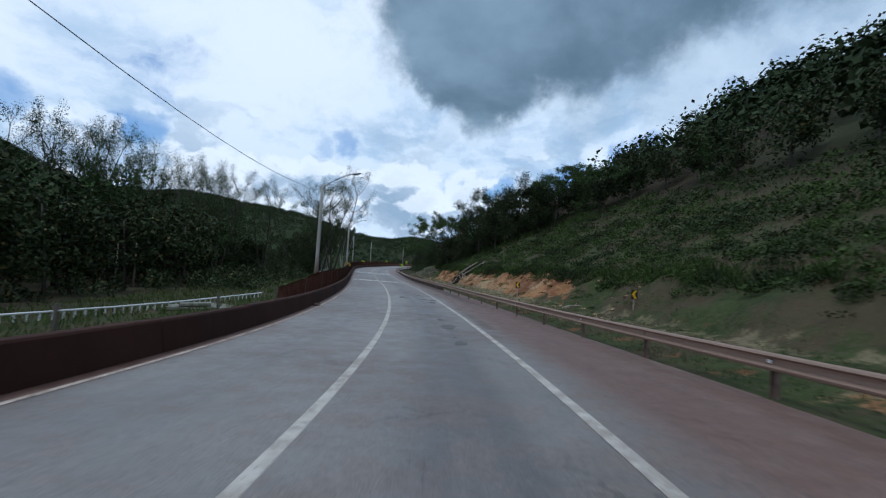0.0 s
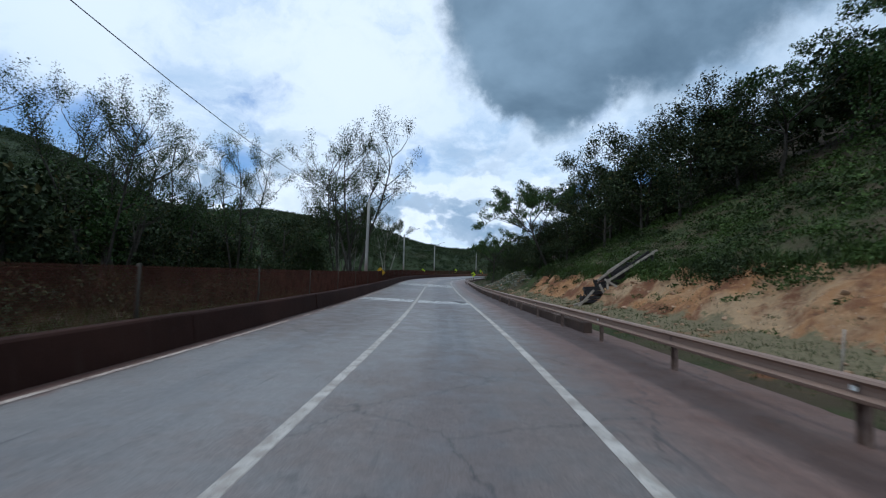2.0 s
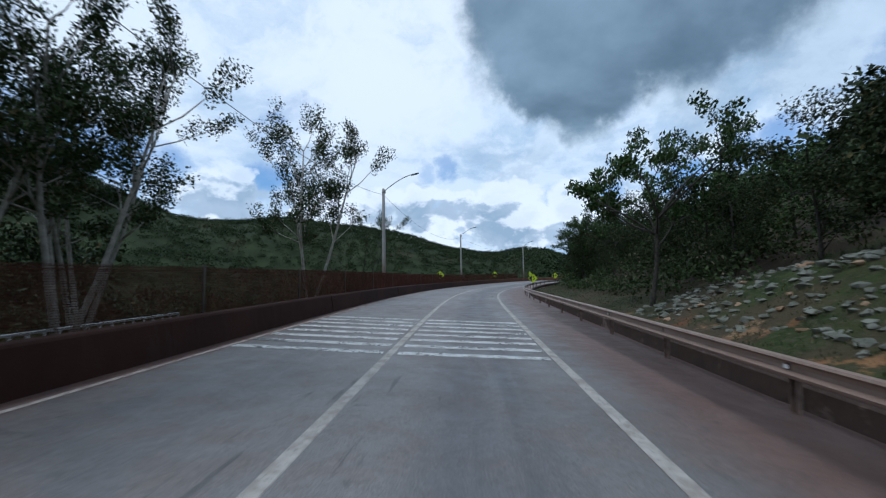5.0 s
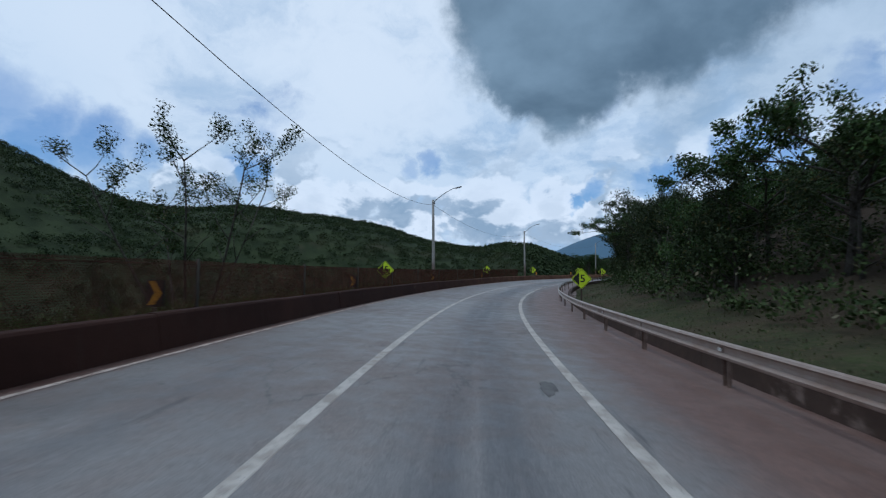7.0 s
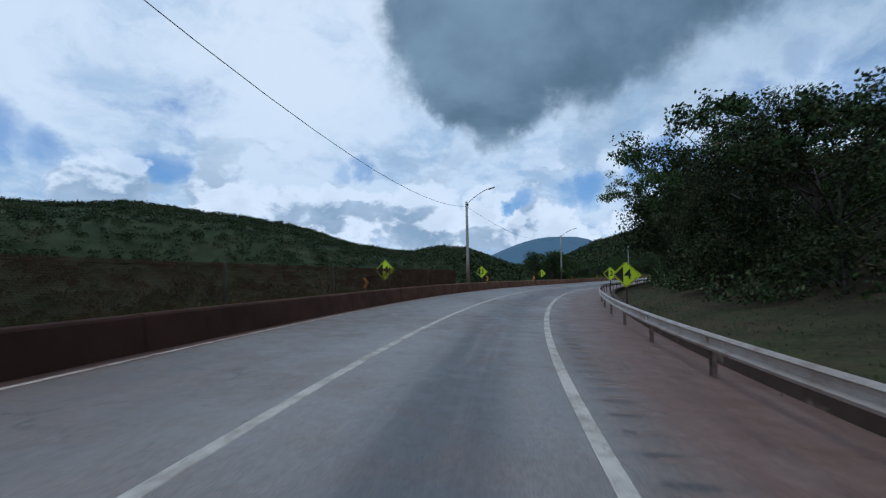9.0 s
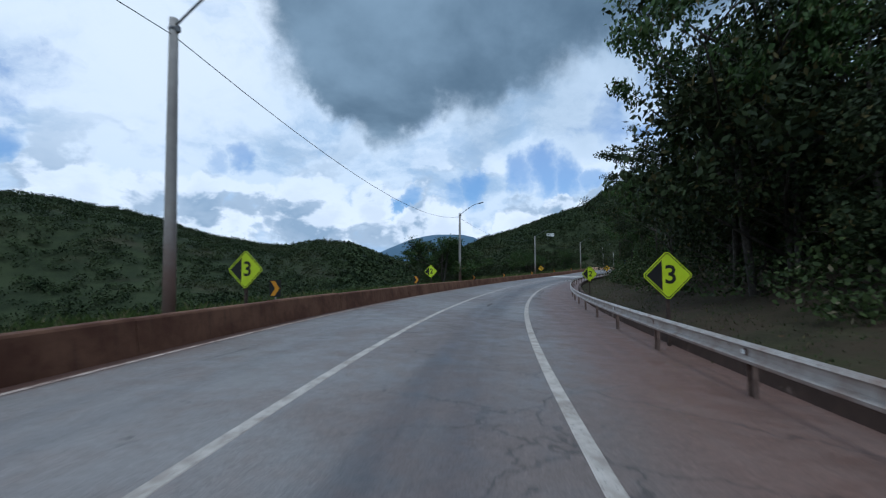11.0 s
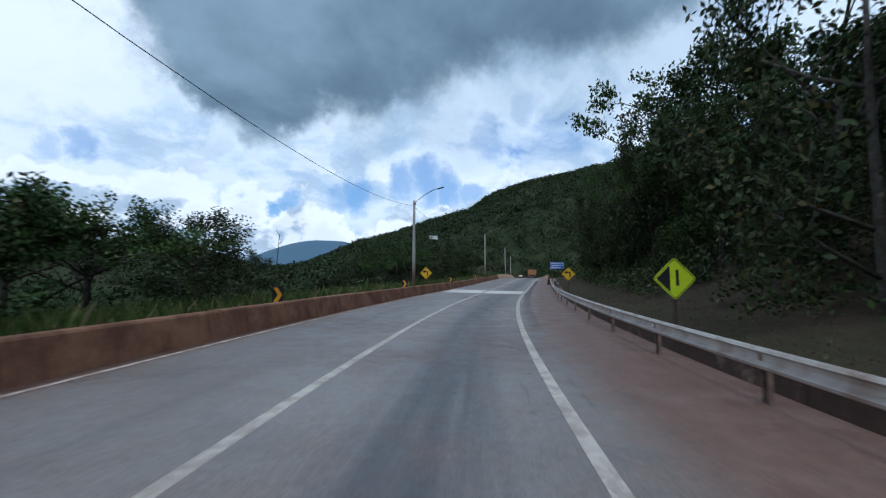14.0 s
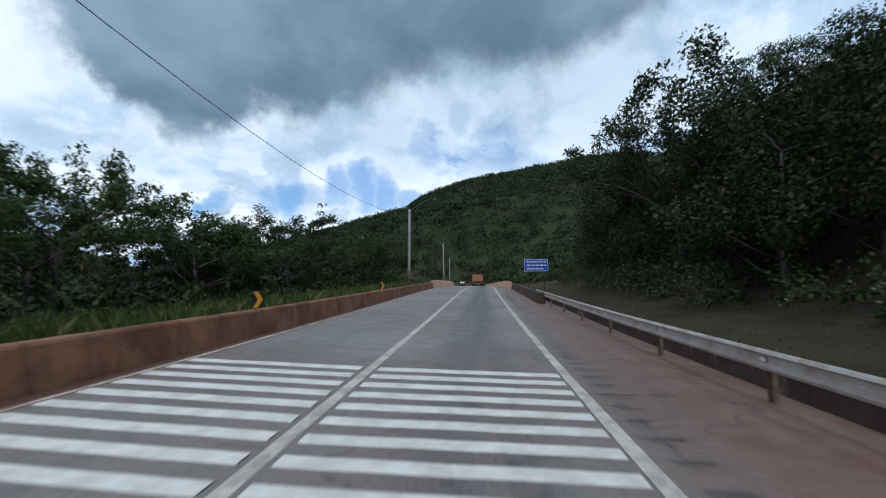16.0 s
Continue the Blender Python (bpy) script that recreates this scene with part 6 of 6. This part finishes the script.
clumps("edge_shrubs", "dark shrubs along the foot of the wooded slope", "shrubs", x, y, r.uniform(0.5, 2.6, len(x)), r.uniform(0.6, 1.6, len(x)), 150, 0.088, M_SHRUB, 64, 0.0)
x, y, s, d, r = scatter(65, -4, 120, -22, -11, 260)
ok = (s > 42) | (d < -18)
x, y = x[ok], y[ok]
clumps("verge_shrubs", "dark shrubs behind the fence", "shrubs", x, y, r.uniform(0.5, 2.2, len(x)), r.uniform(0.6, 1.5, len(x)), 130, 0.13, M_LEAF_C, 66, 0.0)
x, y, s, d, r = scatter(67, 240, 345, -17, -9.5, 330)
clumps("bank_shrubs", "dark shrubs behind the concrete barrier", "shrubs", x, y, r.uniform(0.6, 2.4, len(x)), r.uniform(0.7, 1.6, len(x)), 110, 0.16, M_SHRUB, 68, 0.0)


def tufts(name, label, x, y, h, mat, seed, blades=4, spread=0.12, w=0.012):
    rng = np.random.default_rng(seed)
    z = heights(x, y)
    m = len(x)
    c = np.repeat(np.stack([x, y, z - 0.02], -1), blades, 0)
    hh = np.repeat(h, blades)[:, None] * rng.uniform(0.6, 1.2, (m * blades, 1))
    a = rng.uniform(0, 2 * math.pi, m * blades)
    side = np.stack([np.cos(a), np.sin(a), 0 * a], -1)
    c = c + rng.normal(size=c.shape) * np.array([spread, spread, 0])
    lean = np.stack([-np.sin(a), np.cos(a), 0 * a], -1) * hh * rng.uniform(0.1, 0.7, (m * blades, 1))
    up = np.array([0, 0, 1.0])
    k = hh * 0.03 + w
    v = np.stack([c - side * k, c + side * k, c + lean * 0.4 + up * hh * 0.6 + side * k * 0.6, c + lean + up * hh, c + lean * 0.4 + up * hh * 0.6 - side * k * 0.6], 1).reshape(-1, 3)
    f = np.arange(5 * m * blades).reshape(-1, 5)
    return thing(name, label, "grass", kind="stuff", me=mesh_of(name, v, f, mat))


x, y, s, d, r = scatter(71, -6, 100, 7.5, 10.6, 3200)
tufts("verge_grass", "short patchy grass on the right verge", x, y, r.uniform(0.04, 0.12, len(x)), M_SLOPE, 72)
x, y, s, d, r = scatter(171, -6, 96, 7.6, 11.4, 6000)
ok = rough_noise(x, y, 3.0, 9.0) > -0.1
tufts("cut_straw", "pale mown straw lying on the verge", x[ok], y[ok], r.uniform(0.04, 0.10, ok.sum()), M_STRAW, 172, 4, 0.16)
x, y, s, d, r = scatter(173, 14, 94, 12.7, 13.7, 2600)
tufts("overhanging_grass", "long grass hanging over the edge of the earth cut", x, y, r.uniform(0.25, 0.6, len(x)), M_WEED, 174, 4, 0.15)
x, y, s, d, r = scatter(73, -10, 100, 12.6, 30, 9000)
tufts("slope_grass", "tall green grass on the slope", x, y, r.uniform(0.1, 0.3, len(x)), M_SLOPE, 74, 3, 0.2)
x, y, s, d, r = scatter(75, 100, 322, 7.2, 12.5, 7000)
tufts("wood_edge_grass", "thin short grass at the foot of the woods", x, y, r.uniform(0.03, 0.10, len(x)), M_SLOPE, 76, 4, 0.2)
x, y, s, d, r = scatter(177, 104, 322, 7.4, 15.0, 9000)
tufts("leaf_litter", "dry brown leaves and twigs lying under the trees", x, y, r.uniform(0.02, 0.07, len(x)), M_LITTER, 178, 4, 0.25, 0.02)
x, y, s, d, r = scatter(77, -6, 120, -18, -5.9, 8000)
tufts("left_grass", "grass behind the fence", x, y, r.uniform(0.1, 0.35, len(x)), M_GRASS, 78, 4, 0.2)
x, y, s, d, r = scatter(79, 120, 345, -10.5, -5.6, 15000)
tufts("barrier_grass", "green grass growing behind the concrete barrier", x, y, r.uniform(0.15, 0.5, len(x)) * (1 + 0.6 * (s > 235)), M_GRASS, 80, 5, 0.22, 0.003)

# bare sapling standing out of the bushes
p = road(257.05, -11.5)
z0 = float(heights(p[0:1], p[1:2])[0])
top = 4.9 - z0
rng = np.random.default_rng(90)
stem, stem_r = grow(rng, (0, 0, -0.2), (0.02, 0.0, 1.0), top + 0.2, 0.05, 0.018, 0.12, 0.2, 10)
twigs = []
for k in range(9):
    a, i = 2.4 * k, 5 + k % 5
    twigs.append(tube([stem[i], stem[i] + np.array([math.cos(a) * 0.16, math.sin(a) * 0.16, 0.16]), stem[i] + np.array([math.cos(a) * 0.26, math.sin(a) * 0.26, 0.40])], [0.014, 0.010, 0.006], 5))
sapling = thing("dead_sapling", "thin bare grey sapling rising out of the bushes", "tree", pose(float(p[0]), float(p[1]), z0))
part("trunk", mesh_of("trunk", *tube(stem, stem_r, 6), M_BARK, True), sapling)
part("twigs", mesh_of("twigs", *joined(twigs), M_BARK, True), sapling)

# clods and stones fallen from the cut
x, y, s, d, r = scatter(81, 22, 100, 8.0, 13.0, 260)
z = heights(x, y)
pieces = []
for k in range(len(x)):
    n = 7
    v = unit(r, n + 4) * r.uniform(0.04, 0.16) * np.array([1.2, 1, 0.7])
    bmx = bmesh.new()
    for c in v:
        bmx.verts.new(c)
    hull = bmesh.ops.convex_hull(bmx, input=bmx.verts)
    bmx.verts.index_update()
    pieces.append((np.array([w.co for w in bmx.verts]) + (x[k], y[k], z[k] + 0.02), [tuple(w.index for w in fc.verts) for fc in bmx.faces]))
    bmx.free()
thing("earth_clods", "loose clods and stones below the earth cut", "stones", kind="stuff", me=mesh_of("earth_clods", *joined(pieces), M_ROCK))

# pale rubble on the mound
x, y, s, d, r = scatter(83, 88, 104, 8.6, 12.6, 380)
z = heights(x, y)
pieces = []
for k in range(len(x)):
    v = unit(r, 12) * r.uniform(0.04, 0.17) * np.array([1.5, 1.1, 0.7])
    bmx = bmesh.new()
    for c in v:
        bmx.verts.new(c)
    bmesh.ops.convex_hull(bmx, input=bmx.verts)
    bmx.verts.index_update()
    pieces.append((np.array([w.co for w in bmx.verts]) + (x[k], y[k], z[k] + 0.02), [tuple(w.index for w in fc.verts) for fc in bmx.faces]))
    bmx.free()
thing("rubble", "pale broken stones heaped on the grassy mound", "stones", kind="stuff", me=mesh_of("rubble", *joined(pieces), M_RUBBLE))

# ---------- vehicles far ahead ----------


def wheel(parent, x, y, r, w):
    bm = bmesh.new()
    bmesh.ops.create_cone(bm, cap_ends=True, segments=20, radius1=r, radius2=r, depth=w, matrix=pose(0, 0, 0, 0, 90, 0))
    bmesh.ops.bevel(bm, geom=[e for e in bm.edges if abs(e.verts[0].co.x - e.verts[1].co.x) < 1e-4], offset=0.04, segments=2, affect="EDGES")
    ty = part("wheel", bm_mesh("wheel", bm, M_TYRE), parent, m=pose(x, y, r))
    bm = bmesh.new()
    bmesh.ops.create_cone(bm, cap_ends=True, segments=14, radius1=r * 0.55, radius2=r * 0.5, depth=w * 1.05, matrix=pose(0, 0, 0, 0, 90, 0))
    part("rim", bm_mesh("rim", bm, M_ARM), ty)


def build_truck(s, d):
    p = road(s, d)
    t = thing("dump_truck", "dusty orange dump truck on the road seen from behind", "truck", pose(float(p[0]), float(p[1]), float(p[2]) + 0.012, 0, 0, heading(s)))
    bm = bmesh.new()
    box(bm, 2.5, 0.08, 1.6, pose(0, -3.4, 2.1), 0.02)
    box(bm, 2.5, 0.08, 1.8, pose(0, 1.6, 2.2), 0.02)
    for x in (-1.22, 1.22):
        box(bm, 0.08, 5.0, 1.6, pose(x, -0.9, 2.1), 0.02)
    box(bm, 2.5, 5.0, 0.1, pose(0, -0.9, 1.32), 0.02)
    for x in (-0.8, 0, 0.8):
        box(bm, 0.09, 0.1, 1.55, pose(x, -3.47, 2.1), 0.01)
    part("tipper_body", bm_mesh("tipper_body", bm, M_TRUCK), t)
    bm = bmesh.new()
    box(bm, 2.3, 1.9, 2.1, pose(0, 2.9, 1.95), 0.15)
    part("cab", bm_mesh("cab", bm, M_TRUCK), t)
    bm = bmesh.new()
    box(bm, 0.9, 7.4, 0.28, pose(0, 0.2, 1.0), 0.02)
    part("chassis", bm_mesh("chassis", bm, M_TYRE), t)
    bm = bmesh.new()
    box(bm, 2.3, 0.1, 0.22, pose(0, -3.5, 0.75), 0.02)
    part("bumper", bm_mesh("bumper", bm, M_ARM), t)
    for x in (-0.9, 0.9):
        bm = bmesh.new()
        box(bm, 0.3, 0.05, 0.14, pose(x, -3.57, 0.78), 0.01)
        part("tail_lamp", bm_mesh("tail_lamp", bm, M_RED), t)
    for y in (-2.4, -1.1, 2.9):
        for x in (-1.0, 1.0):
            wheel(t, x, y, 0.5, 0.42)


def build_car(s, d):
    p = road(s, d)
    t = thing("car", "small black car on the road seen from behind", "car", pose(float(p[0]), float(p[1]), float(p[2]) + 0.012, 0, 0, heading(s)))
    bm = bmesh.new()
    box(bm, 1.75, 4.0, 0.62, pose(0, 0, 0.62), 0.12)
    vs = box(bm, 1.6, 2.2, 0.62, pose(0, -0.35, 1.18), 0.1)
    for v in bm.verts:
        if v.co.z > 1.3:
            v.co.x *= 0.82
            v.co.y = -0.35 + (v.co.y + 0.35) * 0.72
    part("body", bm_mesh("body", bm, M_CARBLACK), t)
    bm = bmesh.new()
    box(bm, 1.15, 0.03, 0.36, pose(0, -1.34, 1.18, -28, 0, 0), 0.01)
    part("rear_window", bm_mesh("rear_window", bm, M_GLASS), t)
    for x in (-0.7, 0.7):
        bm = bmesh.new()
        box(bm, 0.24, 0.05, 0.16, pose(x, -2.0, 0.78), 0.01)
        part("tail_lamp", bm_mesh("tail_lamp", bm, M_RED), t)
    for y in (-1.25, 1.3):
        for x in (-0.75, 0.75):
            wheel(t, x, y, 0.31, 0.2)


build_truck(380, 1.75)
build_car(392, -1.9)
